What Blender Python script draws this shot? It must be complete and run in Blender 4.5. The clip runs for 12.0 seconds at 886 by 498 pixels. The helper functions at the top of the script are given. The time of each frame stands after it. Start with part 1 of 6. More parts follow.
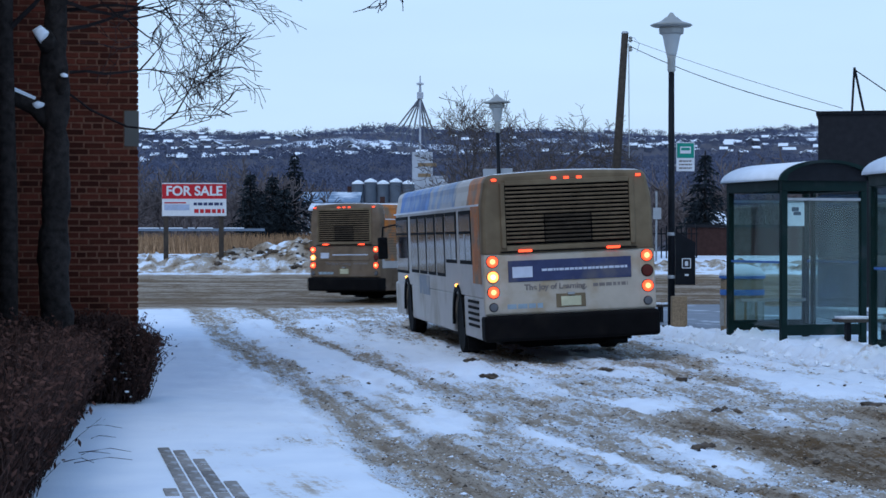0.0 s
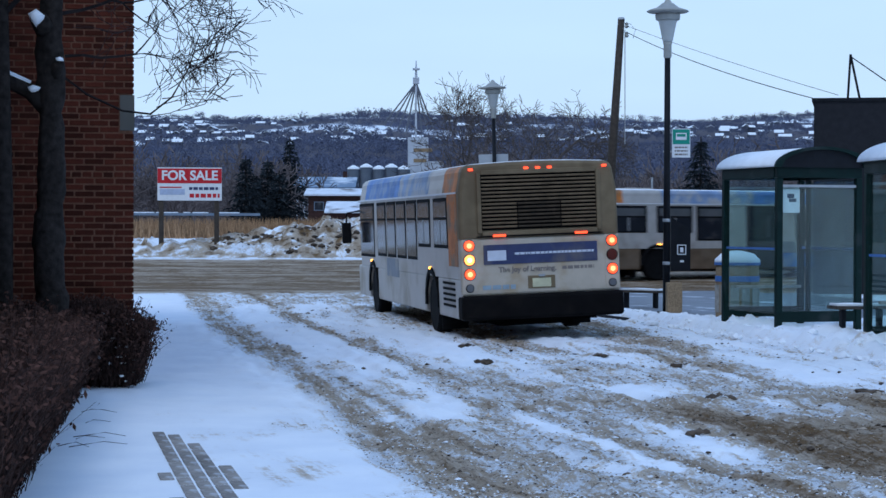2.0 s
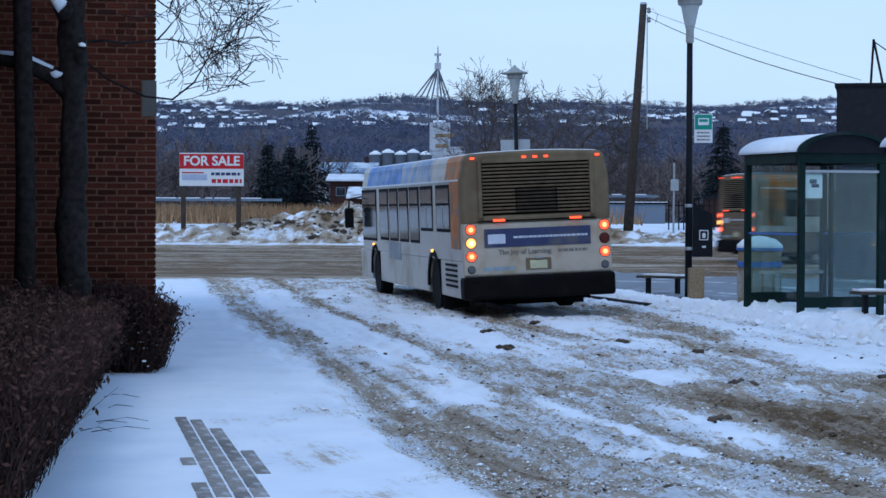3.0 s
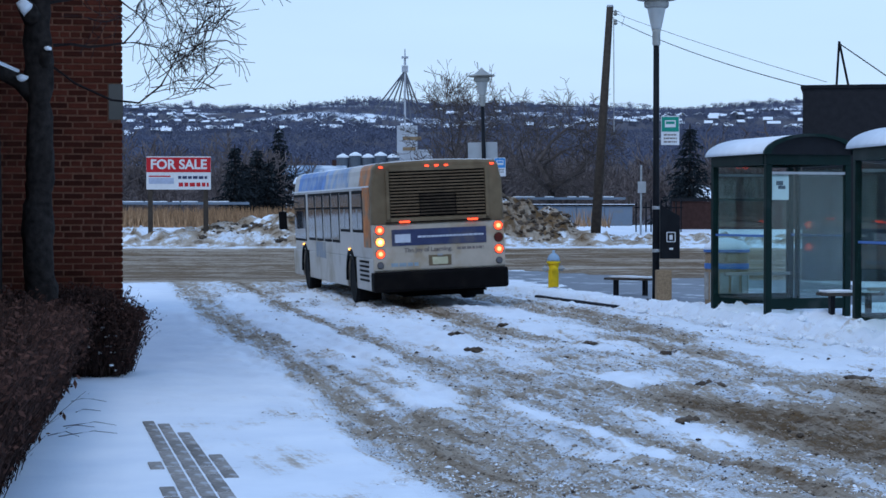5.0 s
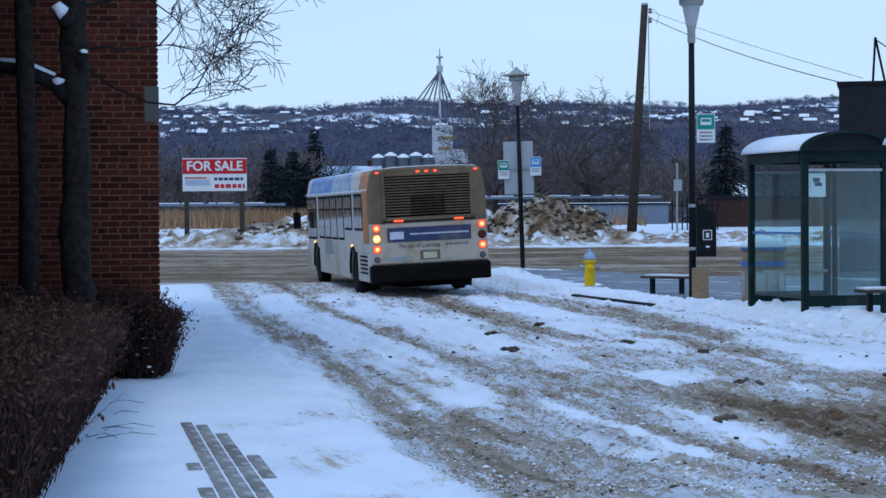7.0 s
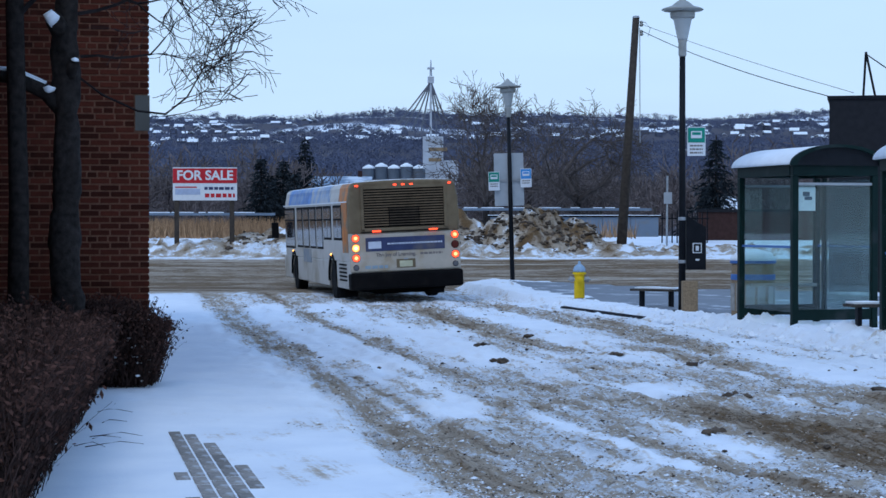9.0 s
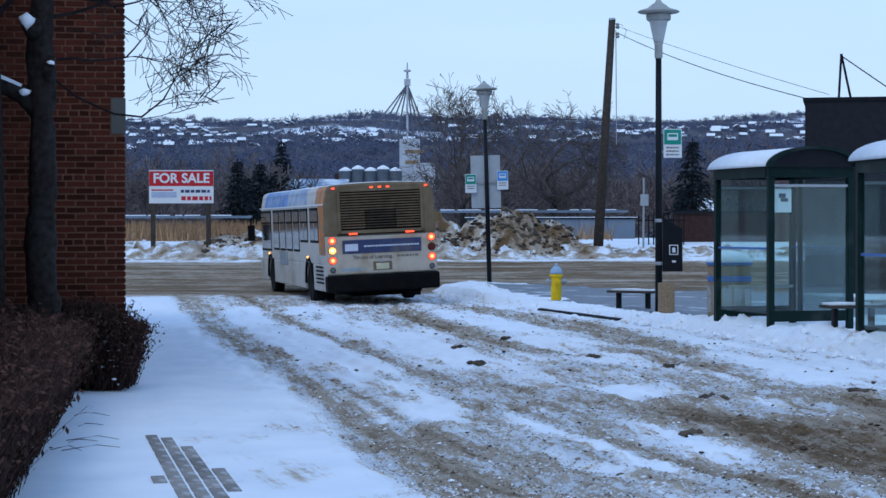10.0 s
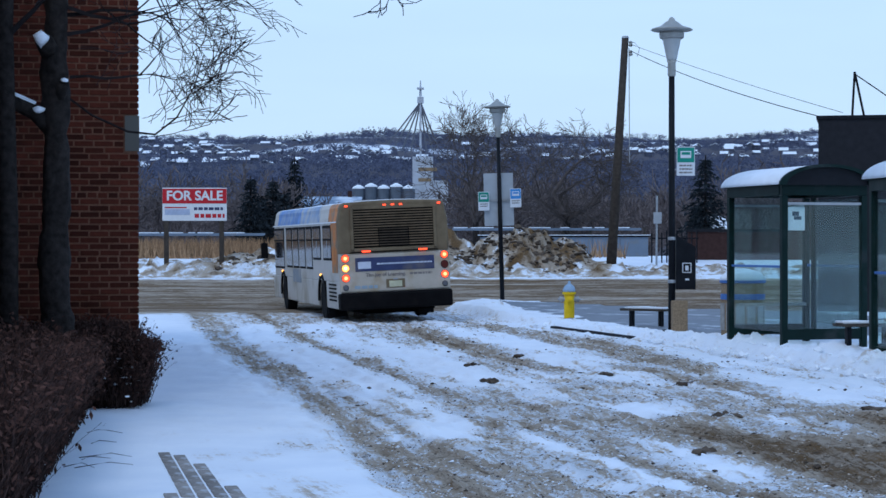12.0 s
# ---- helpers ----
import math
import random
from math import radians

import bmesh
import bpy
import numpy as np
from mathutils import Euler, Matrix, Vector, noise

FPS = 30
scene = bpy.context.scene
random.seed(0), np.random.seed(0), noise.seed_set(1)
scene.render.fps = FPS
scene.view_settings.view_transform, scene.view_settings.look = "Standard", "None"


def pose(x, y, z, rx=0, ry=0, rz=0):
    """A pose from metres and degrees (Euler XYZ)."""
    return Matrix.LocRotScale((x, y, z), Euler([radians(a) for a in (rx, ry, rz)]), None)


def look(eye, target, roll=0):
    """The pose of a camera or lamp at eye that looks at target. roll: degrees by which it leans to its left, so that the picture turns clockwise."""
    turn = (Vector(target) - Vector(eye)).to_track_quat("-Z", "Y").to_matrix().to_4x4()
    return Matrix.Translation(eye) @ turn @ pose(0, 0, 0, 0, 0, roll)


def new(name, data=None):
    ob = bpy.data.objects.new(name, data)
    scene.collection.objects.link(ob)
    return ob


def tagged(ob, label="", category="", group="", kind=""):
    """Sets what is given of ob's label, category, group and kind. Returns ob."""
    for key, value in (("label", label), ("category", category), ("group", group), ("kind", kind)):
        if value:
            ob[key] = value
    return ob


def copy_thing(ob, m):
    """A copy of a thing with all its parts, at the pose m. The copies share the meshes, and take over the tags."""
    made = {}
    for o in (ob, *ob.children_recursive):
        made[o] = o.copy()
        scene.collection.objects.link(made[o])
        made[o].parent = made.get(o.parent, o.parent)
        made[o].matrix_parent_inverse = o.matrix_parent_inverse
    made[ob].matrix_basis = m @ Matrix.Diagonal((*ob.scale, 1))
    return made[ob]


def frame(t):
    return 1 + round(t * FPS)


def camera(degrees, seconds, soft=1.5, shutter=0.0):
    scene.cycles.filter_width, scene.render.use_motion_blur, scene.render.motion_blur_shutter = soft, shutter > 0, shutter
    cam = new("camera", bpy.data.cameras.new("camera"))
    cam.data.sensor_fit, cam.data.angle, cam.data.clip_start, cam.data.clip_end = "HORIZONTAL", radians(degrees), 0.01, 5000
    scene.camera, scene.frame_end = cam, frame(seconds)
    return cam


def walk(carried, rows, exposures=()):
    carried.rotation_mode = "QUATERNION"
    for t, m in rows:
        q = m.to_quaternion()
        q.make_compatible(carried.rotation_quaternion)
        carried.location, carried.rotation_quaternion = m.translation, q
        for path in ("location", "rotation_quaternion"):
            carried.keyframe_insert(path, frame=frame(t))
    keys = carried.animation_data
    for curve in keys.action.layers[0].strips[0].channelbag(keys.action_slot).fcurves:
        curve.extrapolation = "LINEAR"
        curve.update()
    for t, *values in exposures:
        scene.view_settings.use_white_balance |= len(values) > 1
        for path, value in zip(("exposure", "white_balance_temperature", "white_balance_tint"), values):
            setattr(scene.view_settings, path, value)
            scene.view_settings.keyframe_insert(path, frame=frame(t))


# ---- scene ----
# camera: a hand-held long lens, turning only
cam = camera(25.25, 12.0, soft=1.5, shutter=0.9)
EYE_Z = 1.78
TURNS = (
    (0.0, 0.0, -0.262, 0.0), (0.5, -0.082, -0.446, 0.241), (1.0, -0.014, -0.683, 0.146), (1.5, -0.006, -0.691, 0.104),
    (2.0, -0.133, -0.683, -0.207), (2.5, -0.211, -0.612, -0.144), (3.0, 0.498, -1.108, -0.213), (3.1, 0.46, -1.13, -0.15),
    (3.2, 0.36, -1.19, 0.17), (4.8, -0.537, -0.95, -0.158), (5.0, -0.44, -1.025, -0.019), (5.5, -0.403, -1.137, -0.265),
    (6.0, 0.046, -1.296, -0.11), (6.5, 0.431, -1.123, 0.149), (7.0, 0.595, -1.031, 0.399), (7.5, 0.347, -0.879, -0.109),
    (7.7, 0.376, -0.884, 0.08), (9.3, 0.231, -0.692, -0.116), (9.5, -0.02, -0.733, -0.269), (10.0, -0.364, -0.642, 0.094),
    (10.5, -0.543, -0.511, -0.131), (11.0, -0.347, -0.23, -0.26), (11.5, -0.159, -0.089, -0.05), (12.0, 0.012, -0.129, 0.034))
walk(cam, [(t, pose(0, 0, EYE_Z, 90 + pitch, roll, yaw)) for t, yaw, pitch, roll in TURNS])

# overcast winter dusk: pale blue sky, a very soft weak sun
world = bpy.data.worlds.new("overcast_sky")
scene.world = world
world.use_nodes = True
wn, wl = world.node_tree.nodes, world.node_tree.links
wn.clear()
w_out = wn.new("ShaderNodeOutputWorld")
w_bg = wn.new("ShaderNodeBackground")
w_sky = wn.new("ShaderNodeTexSky")
w_sky.sky_type, w_sky.sun_disc = "NISHITA", False
w_sky.sun_elevation, w_sky.sun_rotation = radians(14), radians(200)
w_gain = wn.new("ShaderNodeVectorMath")
w_gain.operation = "SCALE"
w_gain.inputs["Scale"].default_value = 0.05
w_geo = wn.new("ShaderNodeTexCoord")
w_sep = wn.new("ShaderNodeSeparateXYZ")
w_ramp = wn.new("ShaderNodeValToRGB")
w_ramp.color_ramp.elements[0].position, w_ramp.color_ramp.elements[0].color = 0.0, (0.605, 0.84, 1.13, 1)
w_ramp.color_ramp.elements[1].position, w_ramp.color_ramp.elements[1].color = 0.5, (0.33, 0.555, 1.0, 1)
w_noise = wn.new("ShaderNodeTexNoise")
w_noise.inputs["Scale"].default_value, w_noise.inputs["Detail"].default_value = 2.2, 4
w_map = wn.new("ShaderNodeMapping")
w_map.inputs["Scale"].default_value = (1, 1, 5)
w_cloud = wn.new("ShaderNodeMapRange")
w_cloud.inputs["From Min"].default_value, w_cloud.inputs["From Max"].default_value = 0.3, 0.7
w_cloud.inputs["To Min"].default_value, w_cloud.inputs["To Max"].default_value = 0.90, 1.06
w_mul = wn.new("ShaderNodeVectorMath")
w_mul.operation = "SCALE"
w_mix = wn.new("ShaderNodeMix")
w_mix.data_type = "RGBA"
w_mix.inputs["Factor"].default_value = 0.9
wl.new(w_sky.outputs[0], w_gain.inputs[0])
wl.new(w_geo.outputs["Generated"], w_sep.inputs[0])
wl.new(w_sep.outputs["Z"], w_ramp.inputs[0])
wl.new(w_geo.outputs["Generated"], w_map.inputs[0])
wl.new(w_map.outputs[0], w_noise.inputs["Vector"])
wl.new(w_noise.outputs[0], w_cloud.inputs["Value"])
wl.new(w_ramp.outputs[0], w_mul.inputs[0])
wl.new(w_cloud.outputs[0], w_mul.inputs["Scale"])
wl.new(w_gain.outputs[0], w_mix.inputs["A"])
wl.new(w_mul.outputs[0], w_mix.inputs["B"])
wl.new(w_mix.outputs["Result"], w_bg.inputs[0])
w_bg.inputs[1].default_value = 1.10
wl.new(w_bg.outputs[0], w_out.inputs[0])
sun = new("sun", bpy.data.lights.new("sun", "SUN"))
sun.data.energy, sun.data.angle, sun.data.color = 0.75, radians(25), (0.88, 0.95, 1.0)
sun.matrix_world = look((0, 0, 20), (6, 14, 0))
scene.view_settings.exposure = 0.0


# ---- materials ----
def mat(name, color, rough=0.6, metal=0.0, vary=0.15, grain=8.0, bump=0.0, dirt=None, dirt_amount=0.0, dirt_scale=2.0,
        emit=0.0, island=0.0, coat=0.0, spec=0.12):
    """A node material: base colour with grain, broad stains of a second colour, bump; emit for things that shine."""
    m = bpy.data.materials.new(name)
    m.use_nodes = True
    n, l = m.node_tree.nodes, m.node_tree.links
    b = n["Principled BSDF"]
    b.inputs["Roughness"].default_value, b.inputs["Metallic"].default_value = rough, metal
    b.inputs["Coat Weight"].default_value, b.inputs["Specular IOR Level"].default_value = coat, spec
    tc = n.new("ShaderNodeTexCoord")
    no = n.new("ShaderNodeTexNoise")
    no.inputs["Scale"].default_value, no.inputs["Detail"].default_value = grain, 6
    l.new(tc.outputs["Object"], no.inputs["Vector"])
    ra = n.new("ShaderNodeMapRange")
    ra.inputs["From Min"].default_value, ra.inputs["From Max"].default_value = 0.25, 0.75
    ra.inputs["To Min"].default_value, ra.inputs["To Max"].default_value = 1 - vary, 1 + vary
    l.new(no.outputs[0], ra.inputs["Value"])
    sc = n.new("ShaderNodeVectorMath")
    sc.operation = "SCALE"
    sc.inputs[0].default_value = color
    l.new(ra.outputs[0], sc.inputs["Scale"])
    last = sc.outputs[0]
    if island:
        info = n.new("ShaderNodeObjectInfo")
        geo = n.new("ShaderNodeNewGeometry")
        add = n.new("ShaderNodeMath")
        l.new(info.outputs["Random"], add.inputs[0])
        l.new(geo.outputs["Random Per Island"], add.inputs[1])
        fr = n.new("ShaderNodeMath")
        fr.operation = "FRACT"
        l.new(add.outputs[0], fr.inputs[0])
        r2 = n.new("ShaderNodeMapRange")
        r2.inputs["To Min"].default_value, r2.inputs["To Max"].default_value = 1 - island, 1 + island
        l.new(fr.outputs[0], r2.inputs["Value"])
        s2 = n.new("ShaderNodeVectorMath")
        s2.operation = "SCALE"
        l.new(last, s2.inputs[0])
        l.new(r2.outputs[0], s2.inputs["Scale"])
        last = s2.outputs[0]
    if dirt:
        n2 = n.new("ShaderNodeTexNoise")
        n2.inputs["Scale"].default_value, n2.inputs["Detail"].default_value = dirt_scale, 8
        l.new(tc.outputs["Object"], n2.inputs["Vector"])
        r3 = n.new("ShaderNodeMapRange")
        r3.inputs["From Min"].default_value, r3.inputs["From Max"].default_value = 0.62 - 0.3 * dirt_amount, 0.78 - 0.3 * dirt_amount
        l.new(n2.outputs[0], r3.inputs["Value"])
        mx = n.new("ShaderNodeMix")
        mx.data_type = "RGBA"
        l.new(r3.outputs[0], mx.inputs["Factor"])
        l.new(last, mx.inputs["A"])
        mx.inputs["B"].default_value = (*dirt, 1)
        last = mx.outputs["Result"]
    l.new(last, b.inputs["Base Color"])
    if bump:
        bu = n.new("ShaderNodeBump")
        bu.inputs["Strength"].default_value, bu.inputs["Distance"].default_value = bump, 0.02 if grain > 2 else 0.9
        l.new(no.outputs[0], bu.inputs["Height"])
        l.new(bu.outputs[0], b.inputs["Normal"])
    if emit:
        b.inputs["Emission Color"].default_value, b.inputs["Emission Strength"].default_value = (*color, 1), emit
    return m


def glass_mat(name, tint, rough=0.03, clear=0.8):
    """Thin pane: mostly see-through, with a mirror reflection by Fresnel."""
    m = bpy.data.materials.new(name)
    m.use_nodes = True
    n, l = m.node_tree.nodes, m.node_tree.links
    n.clear()
    out = n.new("ShaderNodeOutputMaterial")
    tr, gl, mx = n.new("ShaderNodeBsdfTransparent"), n.new("ShaderNodeBsdfGlossy"), n.new("ShaderNodeMixShader")
    di, m2 = n.new("ShaderNodeBsdfDiffuse"), n.new("ShaderNodeMixShader")
    tr.inputs[0].default_value = (*tint, 1)
    gl.inputs["Roughness"].default_value = rough
    di.inputs[0].default_value = (0.25, 0.30, 0.32, 1)
    no = n.new("ShaderNodeTexNoise")
    no.inputs["Scale"].default_value, no.inputs["Detail"].default_value = 3.0, 7
    tc = n.new("ShaderNodeTexCoord")
    l.new(tc.outputs["Object"], no.inputs["Vector"])
    ra = n.new("ShaderNodeMapRange")
    ra.inputs["From Min"].default_value, ra.inputs["From Max"].default_value = 0.3, 0.8
    ra.inputs["To Min"].default_value, ra.inputs["To Max"].default_value = (1 - clear) * 0.5, (1 - clear) * 1.6
    l.new(no.outputs[0], ra.inputs["Value"])
    lw = n.new("ShaderNodeLayerWeight")
    pw = n.new("ShaderNodeMath")
    pw.operation = "POWER"
    pw.inputs[1].default_value = 4.0
    l.new(lw.outputs["Facing"], pw.inputs[0])
    fr = n.new("ShaderNodeMapRange")
    fr.inputs["To Min"].default_value, fr.inputs["To Max"].default_value = 0.035, 0.4
    l.new(pw.outputs[0], fr.inputs["Value"])
    l.new(ra.outputs[0], m2.inputs[0])
    l.new(tr.outputs[0], m2.inputs[1])
    l.new(di.outputs[0], m2.inputs[2])
    l.new(fr.outputs[0], mx.inputs[0])
    l.new(m2.outputs[0], mx.inputs[1])
    l.new(gl.outputs[0], mx.inputs[2])
    l.new(mx.outputs[0], out.inputs[0])
    return m


SNOW = (0.85, 0.88, 0.92)
M_SNOW = mat("snow", SNOW, 0.7, vary=0.06, grain=5, bump=0.5)
M_ICE = mat("trodden_icy_pavement", (0.17, 0.185, 0.21), 0.55, vary=0.15, grain=2.5, bump=0.1, dirt=(0.78, 0.82, 0.88), dirt_amount=0.1, dirt_scale=0.9, spec=0.2)
M_BODY = mat("bus_white_paint", (0.45, 0.41, 0.375), 0.42, spec=0.35, vary=0.06, grain=3, dirt=(0.30, 0.25, 0.19), dirt_amount=0.35, dirt_scale=1.1)
M_REAR = mat("bus_dirty_tan_rear", (0.18, 0.132, 0.08), 0.6, vary=0.2, grain=4, dirt=(0.14, 0.10, 0.06), dirt_amount=0.55, dirt_scale=1.6)
M_REARLOW = mat("bus_white_rear_with_grime", (0.47, 0.405, 0.33), 0.5, vary=0.1, grain=4, dirt=(0.38, 0.29, 0.19), dirt_amount=0.45, dirt_scale=1.8)
M_ORANGE = mat("bus_orange_vinyl", (0.52, 0.17, 0.04), 0.5, vary=0.3, grain=5, dirt=(0.24, 0.16, 0.10), dirt_amount=0.6, dirt_scale=2.6)
M_BLUE = mat("bus_blue_vinyl", (0.07, 0.19, 0.46), 0.45, vary=0.3, grain=2, dirt=(0.22, 0.30, 0.44), dirt_amount=0.5, dirt_scale=2.2)
M_PALEBLUE = mat("faded_blue_vinyl", (0.20, 0.29, 0.45), 0.45, vary=0.3, grain=1.5, dirt=(0.40, 0.40, 0.41), dirt_amount=0.6, dirt_scale=2.4)
M_NAVY = mat("navy_advert_vinyl", (0.045, 0.055, 0.12), 0.5, vary=0.15, grain=6, dirt=(0.12, 0.11, 0.12), dirt_amount=0.3)
M_GRIME = mat("heavy_road_grime", (0.155, 0.108, 0.072), 0.7, vary=0.3, grain=3, dirt=(0.21, 0.16, 0.12), dirt_amount=0.4, dirt_scale=0.9)
M_GREYED = mat("salt_greyed_paint", (0.43, 0.41, 0.39), 0.5, vary=0.15, grain=3, dirt=(0.24, 0.20, 0.17), dirt_amount=0.3, dirt_scale=0.8, spec=0.3)
M_PANELGREY = mat("frosted_grey_panel", (0.115, 0.11, 0.10), 0.6, vary=0.15, grain=2, dirt=(0.10, 0.105, 0.10), dirt_amount=0.4, dirt_scale=1.1)
M_PALE = mat("pale_print", (0.55, 0.58, 0.66), 0.6, vary=0.1)
M_INK = mat("dark_print", (0.20, 0.17, 0.155), 0.7, vary=0.2)
M_BLACK = mat("black_rubber", (0.009, 0.009, 0.010), 0.8, spec=0.06, vary=0.3, grain=12, bump=0.1)
M_BUMPER = mat("grimy_black_bumper", (0.006, 0.0055, 0.006), 0.8, spec=0.06, vary=0.3, grain=5, dirt=(0.013, 0.011, 0.010), dirt_amount=0.25, dirt_scale=2)
M_LOUVRE = mat("dirty_louvre_slat", (0.125, 0.088, 0.054), 0.6, vary=0.3, grain=6)
# darker tone for the lower middle slats
M_LOUVREDARK = mat("sooty_louvre_slat", (0.05, 0.036, 0.024), 0.6, vary=0.4, grain=6)
# shade of gaps and undersides as a near-black base colour
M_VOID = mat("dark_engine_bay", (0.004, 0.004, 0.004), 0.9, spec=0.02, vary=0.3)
M_BUSGLASS = mat("dark_tinted_glass", (0.02, 0.023, 0.03), 0.10, spec=0.4, vary=0.2, grain=2, dirt=(0.08, 0.08, 0.08), dirt_amount=0.12)
M_RED = mat("red_lamp_lens", (1.0, 0.07, 0.025), 0.3, vary=0.0, emit=2.6)
M_REDHOT = mat("red_lamp_centre", (1.0, 0.25, 0.10), 0.3, vary=0.0, emit=3.8)
M_TURN = mat("amber_turn_lens", (1.0, 0.30, 0.07), 0.3, vary=0.0, emit=3.2)
M_TURNHOT = mat("amber_lamp_centre", (1.0, 0.62, 0.22), 0.3, vary=0.0, emit=4.5)
# paler than the lower glass: sky reflection painted into the base colour
M_TRANSOM = mat("hazy_upper_glass", (0.11, 0.115, 0.12), 0.1, vary=0.2, grain=2, spec=0.5)
M_REDDIM = mat("dim_red_lamp_lens", (0.10, 0.02, 0.015), 0.3, vary=0.1)
M_AMBER = mat("amber_lamp_lens", (1.0, 0.42, 0.06), 0.3, vary=0.0, emit=5.0)
M_CLEARLENS = mat("grey_lamp_lens", (0.12, 0.12, 0.13), 0.25, vary=0.1)
M_STEEL = mat("galvanised_steel", (0.36, 0.37, 0.38), 0.5, metal=0.5, vary=0.2, grain=10)
M_SPOUT = mat("dull_spout_steel", (0.15, 0.16, 0.19), 0.6, vary=0.1)
M_PLATE = mat("number_plate", (0.55, 0.52, 0.35), 0.5, vary=0.15)
M_BLKPAINT = mat("black_painted_steel", (0.009, 0.010, 0.013), 0.5, vary=0.3, grain=6, bump=0.05)
M_LAMPHEAD = mat("weathered_pale_lamp_head", (0.33, 0.33, 0.31), 0.5, vary=0.2, grain=5)
M_LAMPGLASS = mat("frosted_lamp_glass", (0.46, 0.47, 0.46), 0.3, vary=0.1, grain=4)
M_GREEN = mat("dark_green_painted_steel", (0.004, 0.017, 0.015), 0.5, vary=0.2, grain=6, dirt=(0.025, 0.035, 0.035), dirt_amount=0.2)
M_GLASS = glass_mat("shelter_glass", (0.87, 0.95, 0.94), clear=0.985)
M_FROST = glass_mat("frosted_shelter_glass", (0.88, 0.93, 0.92), clear=0.74)
M_CONC = mat("concrete", (0.34, 0.32, 0.29), 0.9, vary=0.2, grain=14, bump=0.4, dirt=(0.2, 0.18, 0.16), dirt_amount=0.3)
M_TAN = mat("tan_pebbled_concrete", (0.30, 0.21, 0.13), 0.9, vary=0.35, grain=45, bump=0.5)
M_YELLOW = mat("yellow_enamel", (0.80, 0.52, 0.02), 0.45, vary=0.15, grain=6, dirt=(0.35, 0.27, 0.06), dirt_amount=0.25)
M_DKWOOD = mat("dark_weathered_wood", (0.06, 0.05, 0.042), 0.8, vary=0.35, grain=9, bump=0.3)
M_POLE = mat("weathered_pole_timber", (0.060, 0.048, 0.040), 0.85, vary=0.35, grain=7, bump=0.3)
M_BRICK = mat("red_brown_brick", (0.084, 0.020, 0.0115), 0.85, vary=0.35, grain=9, bump=0.4, island=0.45)
M_MORTAR = mat("weathered_mortar", (0.21, 0.10, 0.065), 0.95, vary=0.2, grain=30, bump=0.4)
M_CHAR = mat("charcoal_stucco", (0.020, 0.020, 0.023), 0.85, vary=0.2, grain=6, bump=0.15)
M_BARK = mat("dark_bark", (0.025, 0.020, 0.018), 0.9, vary=0.7, grain=14, bump=1.0)
M_TWIG = mat("bare_twig_bark", (0.022, 0.018, 0.019), 0.9, vary=0.3, grain=20, island=0.3)
M_HEDGE = mat("bare_hedge_twig", (0.042, 0.024, 0.020), 0.9, vary=0.35, grain=20, island=0.5)
M_DRYLEAF = mat("withered_brown_leaf", (0.058, 0.027, 0.020), 0.9, vary=0.35, grain=20, island=0.5)
M_CONIFER = mat("dark_conifer_needles", (0.022, 0.028, 0.032), 0.95, vary=0.4, grain=3, island=0.5)
M_WOODS = mat("bare_woods_twig_haze", (0.150, 0.122, 0.118), 0.95, vary=0.3, grain=1.5, island=0.25)
M_FARTWIG = mat("brown_grey_twigs", (0.085, 0.068, 0.062), 0.95, vary=0.3, grain=3, island=0.3)
# distance haze is mixed into this base colour as extra blue
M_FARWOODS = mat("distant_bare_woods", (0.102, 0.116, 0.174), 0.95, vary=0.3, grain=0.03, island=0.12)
M_GREYSIGN = mat("bare_aluminium_sign_back", (0.40, 0.42, 0.44), 0.5, metal=0.3, vary=0.1, grain=4)
M_SIGNGREEN = mat("teal_green_sign", (0.015, 0.26, 0.19), 0.5, vary=0.08)
M_SIGNBLUE = mat("blue_sign", (0.06, 0.28, 0.62), 0.5, vary=0.08)
M_SIGNRED = mat("red_sign_vinyl", (0.52, 0.025, 0.035), 0.5, vary=0.08)
M_WHITE = mat("white_sign_vinyl", (0.72, 0.73, 0.75), 0.5, vary=0.06)
M_WHITEWALL = mat("white_cladding", (0.50, 0.53, 0.58), 0.7, vary=0.15, grain=0.6)
M_GREYWALL = mat("blue_grey_metal_cladding", (0.16, 0.20, 0.25), 0.55, vary=0.12, grain=1.5, dirt=(0.2, 0.2, 0.2), dirt_amount=0.2)
M_CLOD = mat("frozen_slush_clod", (0.095, 0.07, 0.052), 0.9, vary=0.4, grain=10, bump=0.6, island=0.4)
M_CRUMBSNOW = mat("snow_crumb", (0.80, 0.83, 0.88), 0.7, vary=0.1, grain=20, island=0.12)
M_CRUMBSAND = mat("sandy_slush_crumb", (0.36, 0.29, 0.225), 0.9, vary=0.3, grain=20, island=0.4)
M_STRAW = mat("dry_grass", (0.34, 0.205, 0.115), 0.9, vary=0.3, grain=6, island=0.4)
M_PAVER = mat("grey_clay_paver", (0.27, 0.245, 0.225), 0.85, vary=0.3, grain=25, bump=0.3, island=0.25, dirt=(0.60, 0.64, 0.70), dirt_amount=0.15, dirt_scale=5)
M_SUV = mat("dark_blue_car_paint", (0.018, 0.035, 0.075), 0.3, vary=0.1, spec=0.4, coat=0.3, dirt=(0.10, 0.10, 0.11), dirt_amount=0.3)
M_MAROON = mat("dark_red_brown_brick_far", (0.055, 0.028, 0.024), 0.9, vary=0.3, grain=6)
M_BINPANEL = mat("blue_bin_panel", (0.07, 0.17, 0.42), 0.5, vary=0.15)
M_HOUSE = mat("house_wall", (0.10, 0.11, 0.15), 0.9, vary=0.3, grain=0.05, island=0.5)
